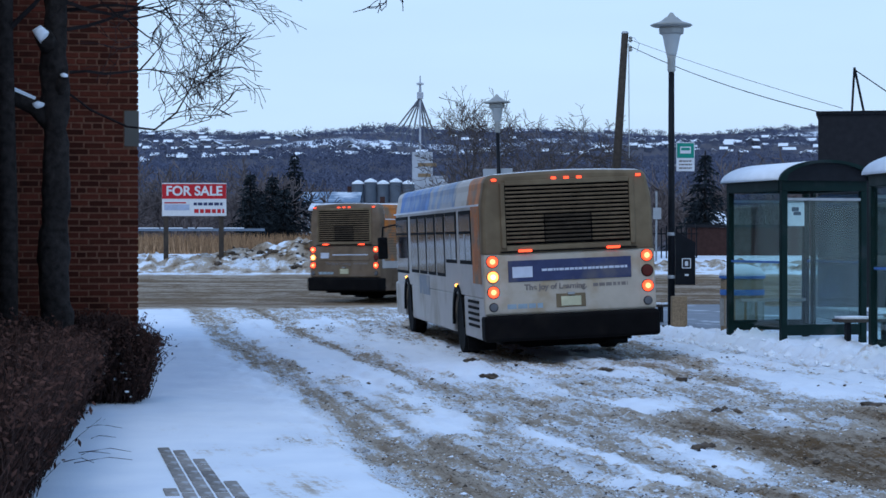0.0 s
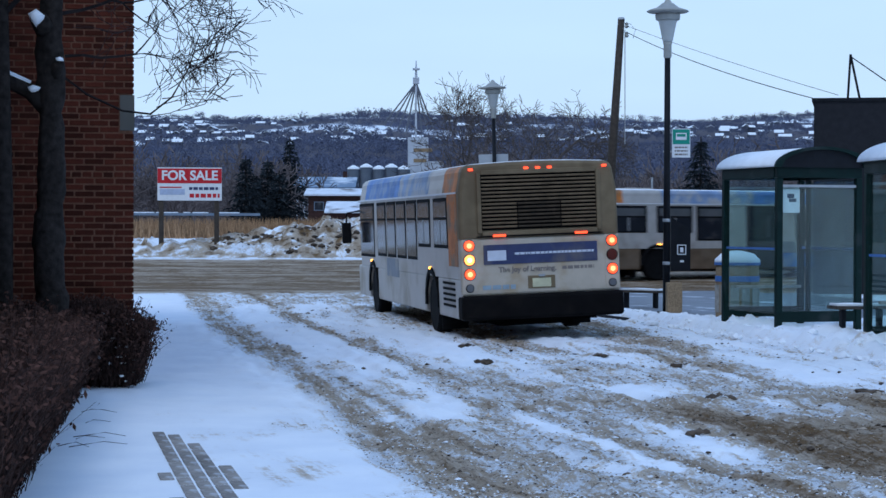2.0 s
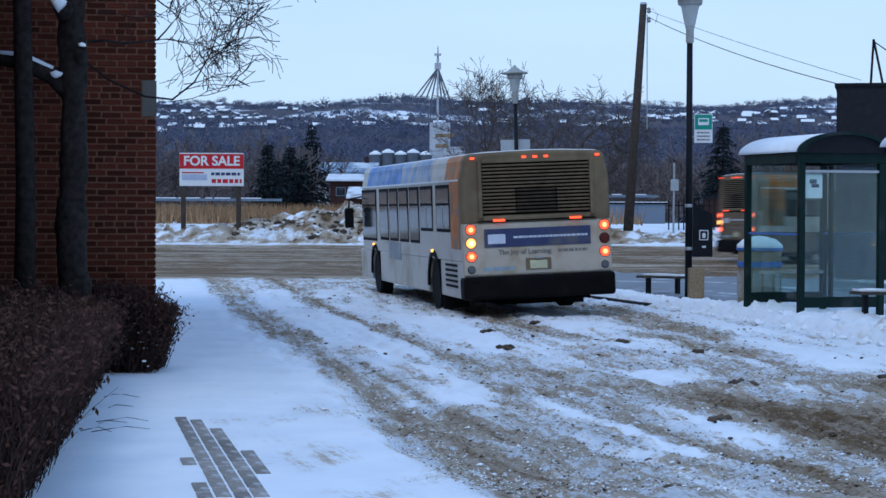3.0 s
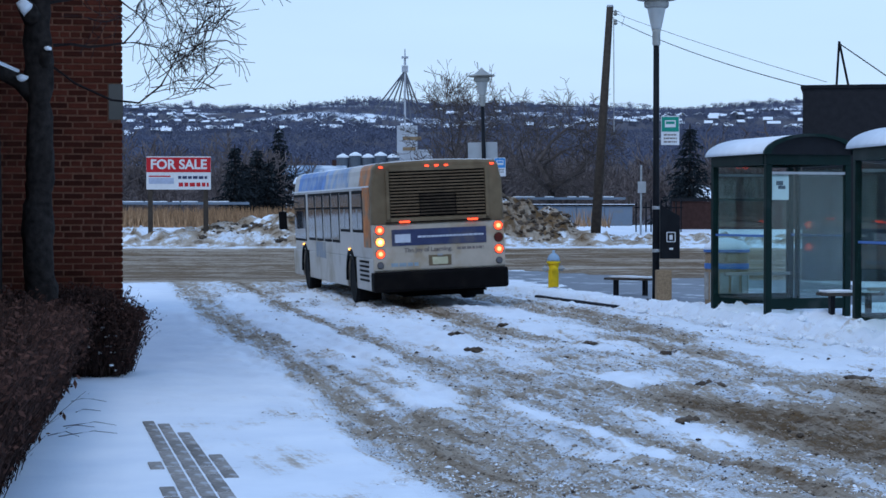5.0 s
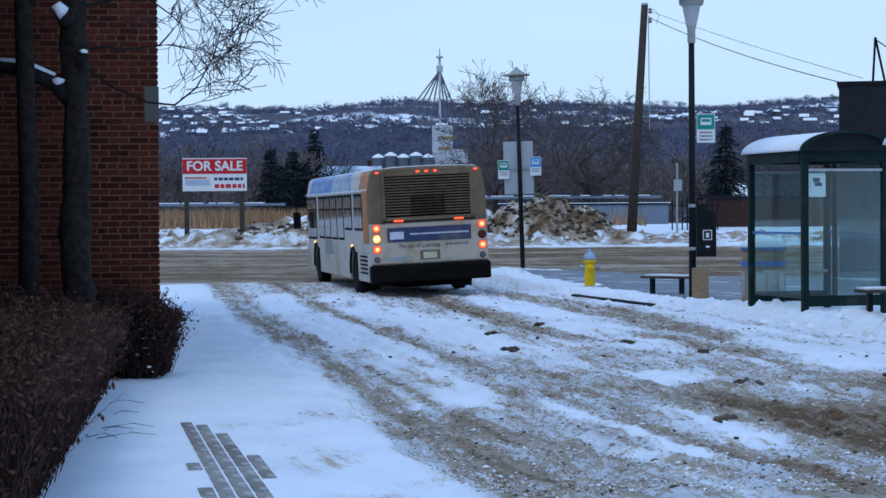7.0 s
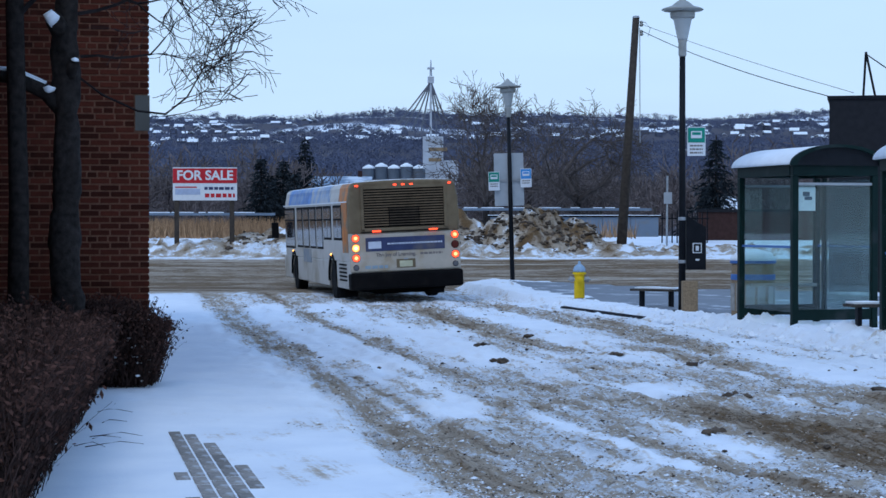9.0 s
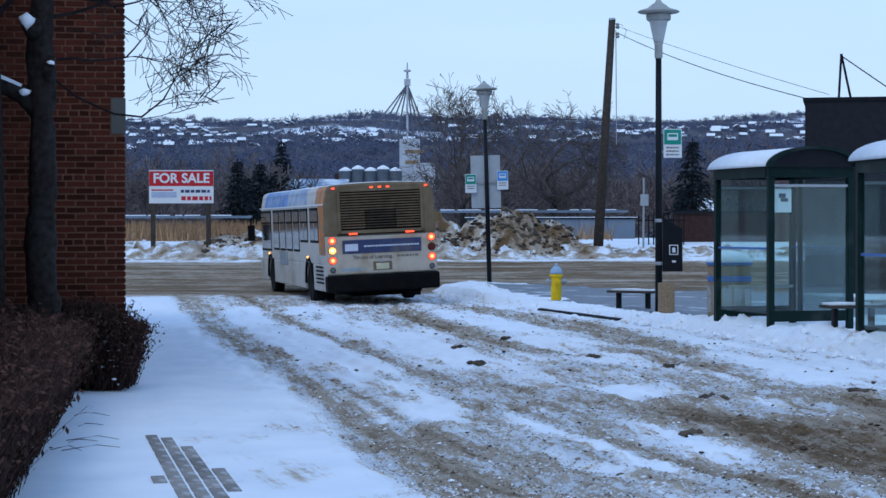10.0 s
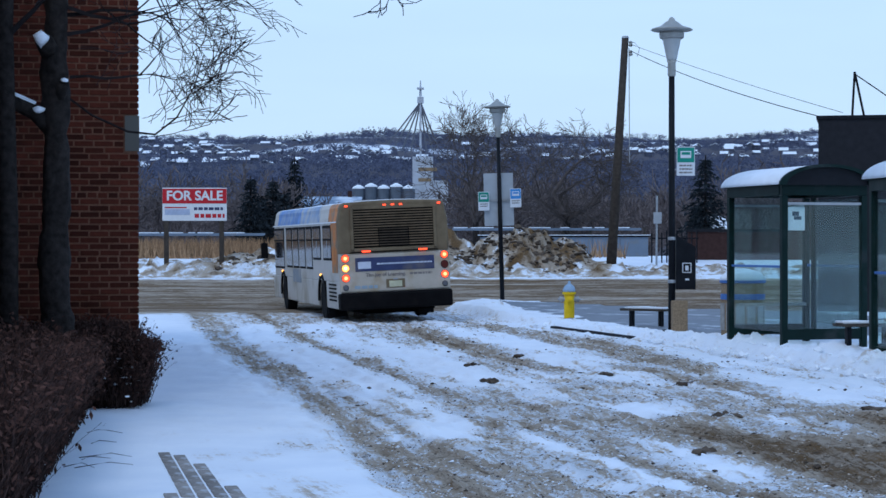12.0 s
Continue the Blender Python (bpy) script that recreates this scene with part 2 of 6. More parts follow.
M_ROOFSNOW = mat("patchy_roof_snow", (0.72, 0.75, 0.80), 0.8, vary=0.1, grain=2, dirt=(0.16, 0.13, 0.12), dirt_amount=0.25, dirt_scale=0.9)
M_BLUEROOF = mat("blue_metal_roof", (0.17, 0.24, 0.33), 0.6, vary=0.15, grain=1.5, dirt=(0.65, 0.70, 0.76), dirt_amount=0.4, dirt_scale=0.7)
M_BINSTEEL = mat("dull_bin_steel", (0.12, 0.145, 0.18), 0.6, vary=0.15, grain=0.8)


# ---- mesh helpers ----
def link(name, bm, material, parent=None, label="", smooth=False):
    me = bpy.data.meshes.new(name)
    bm.normal_update()
    bm.to_mesh(me)
    bm.free()
    for mm in (material if isinstance(material, (list, tuple)) else [material]):
        me.materials.append(mm)
    if smooth:
        for p in me.polygons:
            p.use_smooth = True
    ob = new(name, me)
    if parent:
        ob.parent = parent
    if label:
        ob["label"] = label
    return ob


def part(name, bm, material, parent, label="", smooth=False):
    return link(name, bm, material, parent, label, smooth)


def thing(name, label, category, group="", kind="", at=None):
    ob = new(name)
    ob.empty_display_size = 0.2
    if at:
        ob.matrix_world = at
    return tagged(ob, label, category, group, kind)


def box(x0, x1, y0, y1, z0, z1, bevel=0.0, bm=None):
    own = bm is None
    bm = bm or bmesh.new()
    m = Matrix.Translation(((x0 + x1) / 2, (y0 + y1) / 2, (z0 + z1) / 2)) @ Matrix.Diagonal((x1 - x0, y1 - y0, z1 - z0, 1))
    r = bmesh.ops.create_cube(bm, size=1, matrix=m)
    if bevel and own:
        bmesh.ops.bevel(bm, geom=bm.edges[:], offset=bevel, segments=2, affect="EDGES", profile=0.5)
    return bm


def lathe(profile, sides=20, bm=None, m=Matrix.Identity(4)):
    """Turned solid from (radius, height) pairs."""
    bm = bm or bmesh.new()
    rings = []
    for r, z in profile:
        rings.append([bm.verts.new(m @ Vector((r * math.cos(2 * math.pi * k / sides), r * math.sin(2 * math.pi * k / sides), z)))
                      for k in range(sides)])
    for a, b in zip(rings, rings[1:]):
        for k in range(sides):
            bm.faces.new((a[k], a[(k + 1) % sides], b[(k + 1) % sides], b[k]))
    bm.faces.new(rings[0][::-1])
    bm.faces.new(rings[-1])
    return bm


def tube(points, radii, sides=6, bm=None):
    """A bent tapering tube through points."""
    bm = bm or bmesh.new()
    rings = []
    for i, p in enumerate(points):
        d = (Vector(points[min(i + 1, len(points) - 1)]) - Vector(points[max(i - 1, 0)])).normalized()
        a = d.orthogonal().normalized()
        b = d.cross(a)
        r = radii[i] if isinstance(radii, (list, tuple)) else radii
        rings.append([bm.verts.new(Vector(p) + r * (math.cos(2 * math.pi * k / sides) * a + math.sin(2 * math.pi * k / sides) * b))
                      for k in range(sides)])
    for a, b in zip(rings, rings[1:]):
        best = min(range(sides), key=lambda s: (a[0].co - b[s].co).length)
        for k in range(sides):
            bm.faces.new((a[k], a[(k + 1) % sides], b[(k + 1 + best) % sides], b[(k + best) % sides]))
    bm.faces.new(rings[0][::-1])
    bm.faces.new(rings[-1])
    return bm


def prism(outline, x0, x1, bm=None):
    """Extrude a closed (y, z) outline from x0 to x1."""
    bm = bm or bmesh.new()
    a = [bm.verts.new((x0, y, z)) for y, z in outline]
    b = [bm.verts.new((x1, y, z)) for y, z in outline]
    n = len(outline)
    for k in range(n):
        bm.faces.new((a[k], a[(k + 1) % n], b[(k + 1) % n], b[k]))
    bm.faces.new(a[::-1])
    bm.faces.new(b)
    bmesh.ops.recalc_face_normals(bm, faces=bm.faces[:])
    return bm


def rock(bm, at, size, rng, flat=0.6):
    r = bmesh.ops.create_icosphere(bm, subdivisions=1, radius=size, matrix=Matrix.Translation(at))
    for v in r["verts"]:
        d = v.co - Vector(at)
        v.co = Vector(at) + Vector((d.x * rng.uniform(0.6, 1.4), d.y * rng.uniform(0.6, 1.4), d.z * flat * rng.uniform(0.5, 1.3)))


def text_on(name, words, size, m, material, parent, label=""):
    """Built-in-font lettering as a mesh, lying on the local xz plane of m."""
    cu = bpy.data.curves.new(name, "FONT")
    cu.body, cu.size, cu.align_x, cu.align_y, cu.extrude = words, size, "CENTER", "CENTER", 0.004
    cu.offset = 0.028 * size
    tmp = bpy.data.objects.new(name, cu)
    scene.collection.objects.link(tmp)
    dg = bpy.context.evaluated_depsgraph_get()
    me = bpy.data.meshes.new_from_object(tmp.evaluated_get(dg))
    bpy.data.objects.remove(tmp)
    me.materials.clear()
    me.materials.append(material)
    me.transform(m @ pose(0, 0, 0, 90))
    ob = new(name, me)
    ob.parent = parent
    if label:
        ob["label"] = label
    return ob


# ---- ground ----
LANE_Y = (4, 10, 13, 15, 17, 19, 21.5, 24.5, 28, 33, 38, 44, 51, 58, 80)
LANE_X = (2.60, 1.53, 0.74, 0.20, -0.27, -0.68, -1.15, -1.74, -2.43, -3.40, -4.33, -5.24, -6.38, -7.61, -11.84)
KERB_Y = (4, 12, 20, 23.5, 26, 29, 31.2, 33.5, 37.3, 41.5, 44, 48, 52, 55, 57, 58.5)
KERB_X = (8.4, 7.4, 6.3, 5.9, 5.6, 5.1, 4.7, 4.25, 3.42, 2.3, 1.75, 0.9, 0.25, 0.1, 0.5, 1.6)
RISE_Y = (-60, 57, 72, 76, 81, 92, 125, 260, 420, 700, 1000, 1300, 1600, 2000, 3500)
RISE_Z = (0, 0, 0.44, 0.75, 1.25, 1.25, -1, -2, 3, 22, 45, 68, 88, 80, 40)


def nz(x, y, z=0.0, octaves=4):
    return noise.fractal((x, y, z), 0.7, 2.1, octaves)


def base_z(x, y):
    return float(np.interp(y, RISE_Y, RISE_Z)) + (nz(x * 0.004, y * 0.004, 7) * min(8, (y - 500) * 0.013) if y > 500 else 0)


def lane_u(x, y):
    return x - float(np.interp(y, LANE_Y, LANE_X))


# tyre bands: distance from the left track, half width, strength, from y to y
RUTS = ((0.0, 0.17, 0.62, 6, 70), (-0.27, 0.22, 0.40, 6, 70), (0.30, 0.11, 0.52, 6, 70), (-0.55, 0.30, 0.26, 6, 19.5),
        (0.55, 0.35, 0.26, 6, 17.2), (1.0, 0.5, 0.20, 6, 16.2), (0.40, 0.12, 0.20, 17, 23),
        (1.60, 0.20, 0.75, 23.5, 54), (1.45, 0.35, 0.42, 18.6, 24), (2.0, 0.30, 0.30, 19, 23), (1.78, 0.16, 0.80, 6, 17.3),
        (2.15, 0.35, 0.20, 22, 30), (2.55, 0.35, 0.30, 18.8, 21.5), (3.05, 0.42, 0.72, 6, 20.2), (3.5, 0.30, 0.62, 15, 20),
        (3.35, 0.32, 0.26, 22, 44), (4.15, 0.34, 0.95, 27.5, 43), (4.0, 0.5, 0.30, 20, 27), (4.6, 0.35, 0.55, 6, 17.5),
        (5.5, 0.6, 0.42, 15, 30), (6.15, 0.42, 0.85, 28, 44), (6.75, 0.25, 0.50, 31, 40), (5.2, 0.10, 0.40, 20, 30), (7.5, 0.5, 0.4, 6, 18), (4.1, 0.8, 0.42, 6, 19), (5.3, 0.8, 0.42, 6, 21))
# wind-swept (negative) and muddy patches: x, y, half width, half length, amount
MUD = ((-0.15, 18.9, 0.42, 1.5, -0.6), (0.25, 17.4, 0.3, 0.7, -0.35), (1.6, 15.0, 0.28, 0.8, -0.5), (2.3, 16.4, 0.36, 1.1, -0.55), (-1.7, 29, 0.32, 5.5, -0.35),
       (0.0, 28.5, 0.36, 5.5, -0.40), (1.5, 33.5, 0.34, 5.0, -0.45), (2.0, 26.8, 0.6, 1.8, -0.35), (2.0, 21.2, 0.7, 1.0, -0.35), (3.7, 19.4, 0.45, 1.0, -0.3), (4.1, 22.8, 0.5, 2.2, -0.35),
       (2.9, 36.3, 0.35, 1.6, 0.5), (0.2, 36.2, 0.35, 1.6, 0.45), (4.35, 20.3, 0.25, 0.5, 0.6), (3.0, 15.0, 0.5, 1.2, 0.3), (1.05, 30.6, 0.3, 1.5, 0.4), (-1.8, 46.5, 2.4, 3.2, 0.55), (-0.6, 42.0, 0.9, 1.5, 0.4), (-3.0, 50.0, 4.0, 2.5, 0.5))


def band(y, y0, y1):
    return min(1, max(0, (y - y0) / 2.0 + 0.5)) * min(1, max(0, (y1 - y) / 2.0 + 0.5))


def kerb_x(y):
    return float(np.interp(y, KERB_Y, KERB_X))


def dirt_at(x, y):
    """How churned and sandy the snow is, from 0 (clean) to 1 (bare slush)."""
    u = lane_u(x, y)
    wob = 0.12 * nz(x * 0.25, y * 0.14, 3) + 0.05 * nz(x * 1.1, y * 0.5, 8)
    road = min(1, max(0, (y - 50.5 - 1.2 * nz(x * 0.3, y * 0.3, 5)) / 2.5)) * min(1, max(0, (73.2 - y) / 1.0))
    left = -0.42 - 0.5 * min(1, max(0, (20 - y) / 6)) + 0.12 * nz(x * 0.8, y * 0.5, 31)
    near = min(1, max(0, (24 - y) / 7))
    lane = 0.07 + 0.27 * near * min(1, max(0.35, 0.5 + u * 0.22)) + 0.24 * near * min(1, max(0, (u - 1.6) / 1.5)) + 0.26 * nz(u * 0.9, y * 0.22, 14) + 0.30 * nz(u * 4.0, y * 0.32, 18, 4) + sum(a * band(y, y0, y1) * math.exp(-((u + wob - c) / w) ** 2) for c, w, a, y0, y1 in RUTS if abs(u - c) < 3 * w + 0.3)
    for cx, cy, rx, ry, a in MUD:
        lane += a * math.exp(-((x - cx) / rx) ** 2 - ((y - cy) / ry) ** 2) * (0.8 + 0.7 * nz(x * 1.2, y * 0.6, 6))
    lane *= min(1, max(0, (u - left) / 0.35))
    lane *= min(1, max(0.12, (kerb_x(y) - x + (0.4 if y > 32 else 0.30) + 0.3 * nz(x, y * 0.6, 27)) / 0.5))
    lane = max(lane, (0.04 + 0.17 * nz(x * 1.2, y * 0.8, 21)) * min(1, max(0, (21 - y) / 3)) * min(1, max(0, (u + 2.4) / 0.6)))
    return min(1.6, max(lane, road * (1.42 + 0.5 * nz(x * 0.04, y * 0.55, 41, 3))))


def rut_depth(x, y):
    u = lane_u(x, y)
    if y > 52:
        return 0.0
    on = min(1, max(0, (u + 0.9) / 0.5))
    tread = -0.05 * sum(a * math.exp(-((u - c) / w) ** 2) for c, w, a, y0, y1 in RUTS if w < 0.35 and y0 < y < y1)
    churn = 0.035 * nz(x * 1.6, y * 0.7, 1) + 0.030 * nz(x * 4.5, y * 3.5, 12, 5) + 0.040 * nz(u * 5.0, y * 0.55, 16, 4)
    return on * (tread + churn) + (1 - on) * 0.016 * nz(x * 1.5, y * 1.2, 23) * min(1, max(0, (y - 17.5) / 2))


def grid_sheet(name, xs, ys, height, dirt):
    """A height field over a rectangle grid with a 'dirt' attribute and lane coordinates."""
    nx, ny = len(xs), len(ys)
    verts, d = [], []
    for y in ys:
        for x in xs:
            verts.append((x, y, height(x, y)))
            d.append(dirt(x, y))
    faces = [(j * nx + i, j * nx + i + 1, (j + 1) * nx + i + 1, (j + 1) * nx + i) for j in range(ny - 1) for i in range(nx - 1)]
    me = bpy.data.meshes.new(name)
    me.from_pydata(verts, [], faces)
    at = me.attributes.new("dirt", "FLOAT", "POINT")
    at.data.foreach_set("value", d)
    lane = me.attributes.new("lane", "FLOAT_VECTOR", "POINT")
    lane.data.foreach_set("vector", [c for v in verts for c in ((lane_u(v[0], v[1]), v[1], 0.0) if v[1] < 50 else (v[1] * 0.12, v[0] * 0.45, 0.0))])
    for p in me.polygons:
        p.use_smooth = True
    return new(name, me)


def snow_ground_material():
    m = bpy.data.materials.new("trodden_snow_and_sandy_slush")
    m.use_nodes = True
    n, l = m.node_tree.nodes, m.node_tree.links
    b = n["Principled BSDF"]
    tc = n.new("ShaderNodeTexCoord")
    da = n.new("ShaderNodeAttribute")
    da.attribute_name = "dirt"
    la = n.new("ShaderNodeAttribute")
    la.attribute_name = "lane"

    def noise_tex(src, scale, detail, stretch=None, rough=0.6):
        t = n.new("ShaderNodeTexNoise")
        t.inputs["Scale"].default_value, t.inputs["Detail"].default_value, t.inputs["Roughness"].default_value = scale, detail, rough
        if stretch:
            mp = n.new("ShaderNodeMapping")
            mp.inputs["Scale"].default_value = stretch
            l.new(src, mp.inputs[0])
            src = mp.outputs[0]
        l.new(src, t.inputs["Vector"])
        return t.outputs[0]

    def math_node(op, a, c, clamp=False):
        k = n.new("ShaderNodeMath")
        k.operation, k.use_clamp = op, clamp
        for i, v in enumerate((a, c)):
            if isinstance(v, (int, float)):
                k.inputs[i].default_value = v
            else:
                l.new(v, k.inputs[i])
        return k.outputs[0]

    def rng(v, a, c, lo=0.0, hi=1.0):
        k = n.new("ShaderNodeMapRange")
        k.inputs["From Min"].default_value, k.inputs["From Max"].default_value = a, c
        k.inputs["To Min"].default_value, k.inputs["To Max"].default_value = lo, hi
        l.new(v, k.inputs["Value"])
        return k.outputs[0]

    def mix(f, a, c):
        k = n.new("ShaderNodeMix")
        k.data_type = "RGBA"
        l.new(f, k.inputs["Factor"])
        for s, v in (("A", a), ("B", c)):
            if isinstance(v, tuple):
                k.inputs[s].default_value = (*v, 1)
            else:
                l.new(v, k.inputs[s])
        return k.outputs["Result"]

    streak = rng(noise_tex(la.outputs["Vector"], 1.0, 5, (7.0, 0.7, 1), 0.65), 0.32, 0.68)
    lines = rng(noise_tex(la.outputs["Vector"], 1.0, 3, (22.0, 1.2, 1), 0.6), 0.34, 0.66)
    patch = rng(noise_tex(tc.outputs["Object"], 1.3, 5, None, 0.6), 0.33, 0.67)
    clump = rng(noise_tex(tc.outputs["Object"], 5.5, 6, (1, 0.8, 1), 0.68), 0.34, 0.66)
    fine = rng(noise_tex(tc.outputs["Object"], 19.0, 6, None, 0.75), 0.34, 0.66)
    speck = noise_tex(tc.outputs["Object"], 8.0, 5, (1, 0.9, 1), 0.7)
    crumb = math_node("ADD", math_node("ADD", math_node("MULTIPLY", streak, 0.32), math_node("MULTIPLY", patch, 0.14)), math_node("ADD", math_node("ADD", math_node("MULTIPLY", clump, 0.24), math_node("MULTIPLY", lines, 0.12)), math_node("MULTIPLY", fine, 0.24)))
    edge = math_node("ADD", math_node("MULTIPLY", da.outputs["Fac"], 0.62), math_node("MULTIPLY", math_node("SUBTRACT", crumb, 0.54), 1.9))
    slush = math_node("MULTIPLY", rng(edge, 0.12, 0.40), rng(da.outputs["Fac"], 0.02, 0.18), True)
    wet = rng(edge, 0.55, 1.0)
    snow_c = mix(patch, (0.80, 0.84, 0.90), (0.88, 0.91, 0.95))
    sand_c = mix(math_node("ADD", math_node("MULTIPLY", fine, 0.5), math_node("MULTIPLY", clump, 0.5)), (0.30, 0.215, 0.14), (0.72, 0.62, 0.51))
    dark_c = mix(math_node("ADD", math_node("MULTIPLY", streak, 0.4), math_node("MULTIPLY", fine, 0.6)), (0.072, 0.041, 0.020), (0.265, 0.162, 0.082))
    col = mix(slush, snow_c, sand_c)
    col = mix(wet, col, dark_c)
    grit = math_node("MULTIPLY", rng(speck, 0.58, 0.66), rng(da.outputs["Fac"], 0.05, 0.40), True)
    col = mix(math_node("MULTIPLY", grit, 0.75), col, (0.075, 0.052, 0.036))
    b.inputs["Specular IOR Level"].default_value = 0.015
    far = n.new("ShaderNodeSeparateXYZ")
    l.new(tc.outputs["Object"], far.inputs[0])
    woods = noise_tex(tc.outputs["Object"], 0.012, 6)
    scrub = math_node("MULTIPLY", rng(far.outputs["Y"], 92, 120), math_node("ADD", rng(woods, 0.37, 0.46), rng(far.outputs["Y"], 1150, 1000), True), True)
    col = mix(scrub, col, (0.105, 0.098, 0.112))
    l.new(col, b.inputs["Base Color"])
    l.new(rng(wet, 0, 1, 0.75, 0.5), b.inputs["Roughness"])
    bu = n.new("ShaderNodeBump")
    bu.inputs["Distance"].default_value = 0.03
    l.new(rng(da.outputs["Fac"], 0, 0.4, 0.15, 1.0), bu.inputs["Strength"])
    l.new(math_node("ADD", math_node("MULTIPLY", fine, 0.5), math_node("ADD", math_node("MULTIPLY", streak, 0.3), math_node("MULTIPLY", clump, 0.9))), bu.inputs["Height"])
    l.new(bu.outputs[0], b.inputs["Normal"])
    return m


M_GROUND = snow_ground_material()


def steps(*runs):
    out = []
    for a, c, s in runs:
        k = max(1, round((c - a) / s))
        out += [a + (c - a) * i / k for i in range(k)]
    return out + [runs[-1][1]]


gx = steps((-2500, -300, 220), (-300, -40, 26), (-40, -10, 3), (-10, -5, 0.13), (-5, 6.6, 0.055), (6.6, 9, 0.2), (9, 40, 3), (40, 300, 26), (300, 2500, 220))
gy = steps((-60, 8, 6), (8, 12.5, 0.25), (12.5, 30, 0.10), (30, 60, 0.25), (60, 84, 0.4), (84, 130, 4), (130, 500, 25), (500, 2000, 50), (2000, 3500, 300))
ground = grid_sheet("ground", gx, gy, lambda x, y: base_z(x, y) + (rut_depth(x, y) if 6 < y < 56 and -12 < x < 12 else 0),
                    lambda x, y: dirt_at(x, y) if -60 < x < 60 and 5 < y < 80 else (1.6 if 52 < y < 72.5 else 0.0))
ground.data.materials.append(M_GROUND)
tagged(ground, "snowy ground with sandy slush and curved tyre ruts", "ground", kind="structure")


def back_edge(x):
    return float(np.interp(x, (1.5, 3, 6, 9, 60), (58.4, 56.5, 51, 48.5, 48.0)))


def platform_z(x, y):
    k = x - float(np.interp(y, KERB_Y, KERB_X))
    ploughed = min(1, max(0.15, (38 - y) / 4))
    berm = 0.10 * ploughed * math.exp(-((k - 0.8) / 0.45) ** 2) * (0.6 + 1.0 * nz(x * 1.1, y * 0.9, 9)) + 0.04 * nz(x * 3.5, y * 2.2, 2) * ploughed + 0.13 * ploughed * nz(x * 6.0, y * 4.0, 17) * math.exp(-(k / 1.3) ** 2)
    berm += 0.13 * math.exp(-((x - 1.15) / 0.7) ** 2 - ((y - 51.5) / 4.5) ** 2) * (1 + 0.8 * nz(x * 2, y, 9))
    return 0.15 + max(-0.02, berm) + 0.02 * nz(x * 2, y * 2, 4)


def make_platform():
    ys = steps((6, 20, 0.4), (20, 45, 0.1), (45, 58, 0.3))
    off = [0, 0.12] + steps((0.22, 2.4, 0.09), (2.4, 3.3, 0.2), (3.3, 8, 0.8), (8, 60, 6))
    verts, faces, d = [], [], []
    for y in ys:
        kx = float(np.interp(y, KERB_Y, KERB_X)) + 0.05 * nz(y * 0.7, 2.0, 1)
        verts.append((kx - 0.25, y, -0.06))
        d.append(0.55)
        for o in off:
            x = kx + o
            z = platform_z(x, y) if o > 0.2 else 0.03 if o == 0 else 0.08
            if y > back_edge(x):
                z = -0.08
            verts.append((x, y, z))
            d.append(0.12 if o < 0.2 else 0.02 + 0.22 * max(0, nz(x * 0.9, y * 0.9, 19)))
    n = len(off) + 1
    icy = []
    for j in range(len(ys) - 1):
        for i in range(n - 1):
            o = off[max(0, i - 1)]
            icy.append(int((0.75 if ys[j] < 44 else 1.3) + 0.5 * nz(ys[j] * 0.5, o * 0.4, 3) < o < 7.5 and 35.5 < ys[j] + nz(o, ys[j] * 0.6, 8) < 56))
            faces.append((j * n + i, j * n + i + 1, (j + 1) * n + i + 1, (j + 1) * n + i))
    me = bpy.data.meshes.new("pavement")
    me.from_pydata(verts, [], faces)
    me.attributes.new("dirt", "FLOAT", "POINT").data.foreach_set("value", d)
    me.attributes.new("lane", "FLOAT_VECTOR", "POINT").data.foreach_set("vector", [c for v in verts for c in (v[0], v[1], 0.0)])
    for p in me.polygons:
        p.use_smooth = True
    me.materials.append(M_GROUND)
    me.materials.append(M_ICE)
    me.polygons.foreach_set("material_index", icy)
    ob = new("pavement", me)
    return tagged(ob, "raised bus platform covered in ploughed snow", "pavement", kind="structure")


make_platform()


def make_kerb():
    """Dark kerb stones showing where the snow is cleared."""
    bm = bmesh.new()
    for y0 in (36.9, 38.5, 40.1):
        a, b = [Vector((float(np.interp(y, KERB_Y, KERB_X)) + 0.05, y, 0)) for y in (y0, y0 + 1.55)]
        d = b - a
        m = Matrix.Translation((a + b) / 2 + Vector((0, 0, -0.02))) @ Matrix.Rotation(math.atan2(-d.x, d.y), 4, "Z") @ Matrix.Diagonal((0.15, d.length, 0.17, 1))
        bmesh.ops.create_cube(bm, size=1, matrix=m)
    bmesh.ops.bevel(bm, geom=bm.edges[:], offset=0.02, segments=1, affect="EDGES")
    ob = link("kerb", bm, M_CHAR)
    tagged(ob, "wet dark kerb stones at the platform edge", "kerb", kind="structure")


make_kerb()


# ---- brick building ----
WALL_Y, WALL_X = 22.4, -3.45


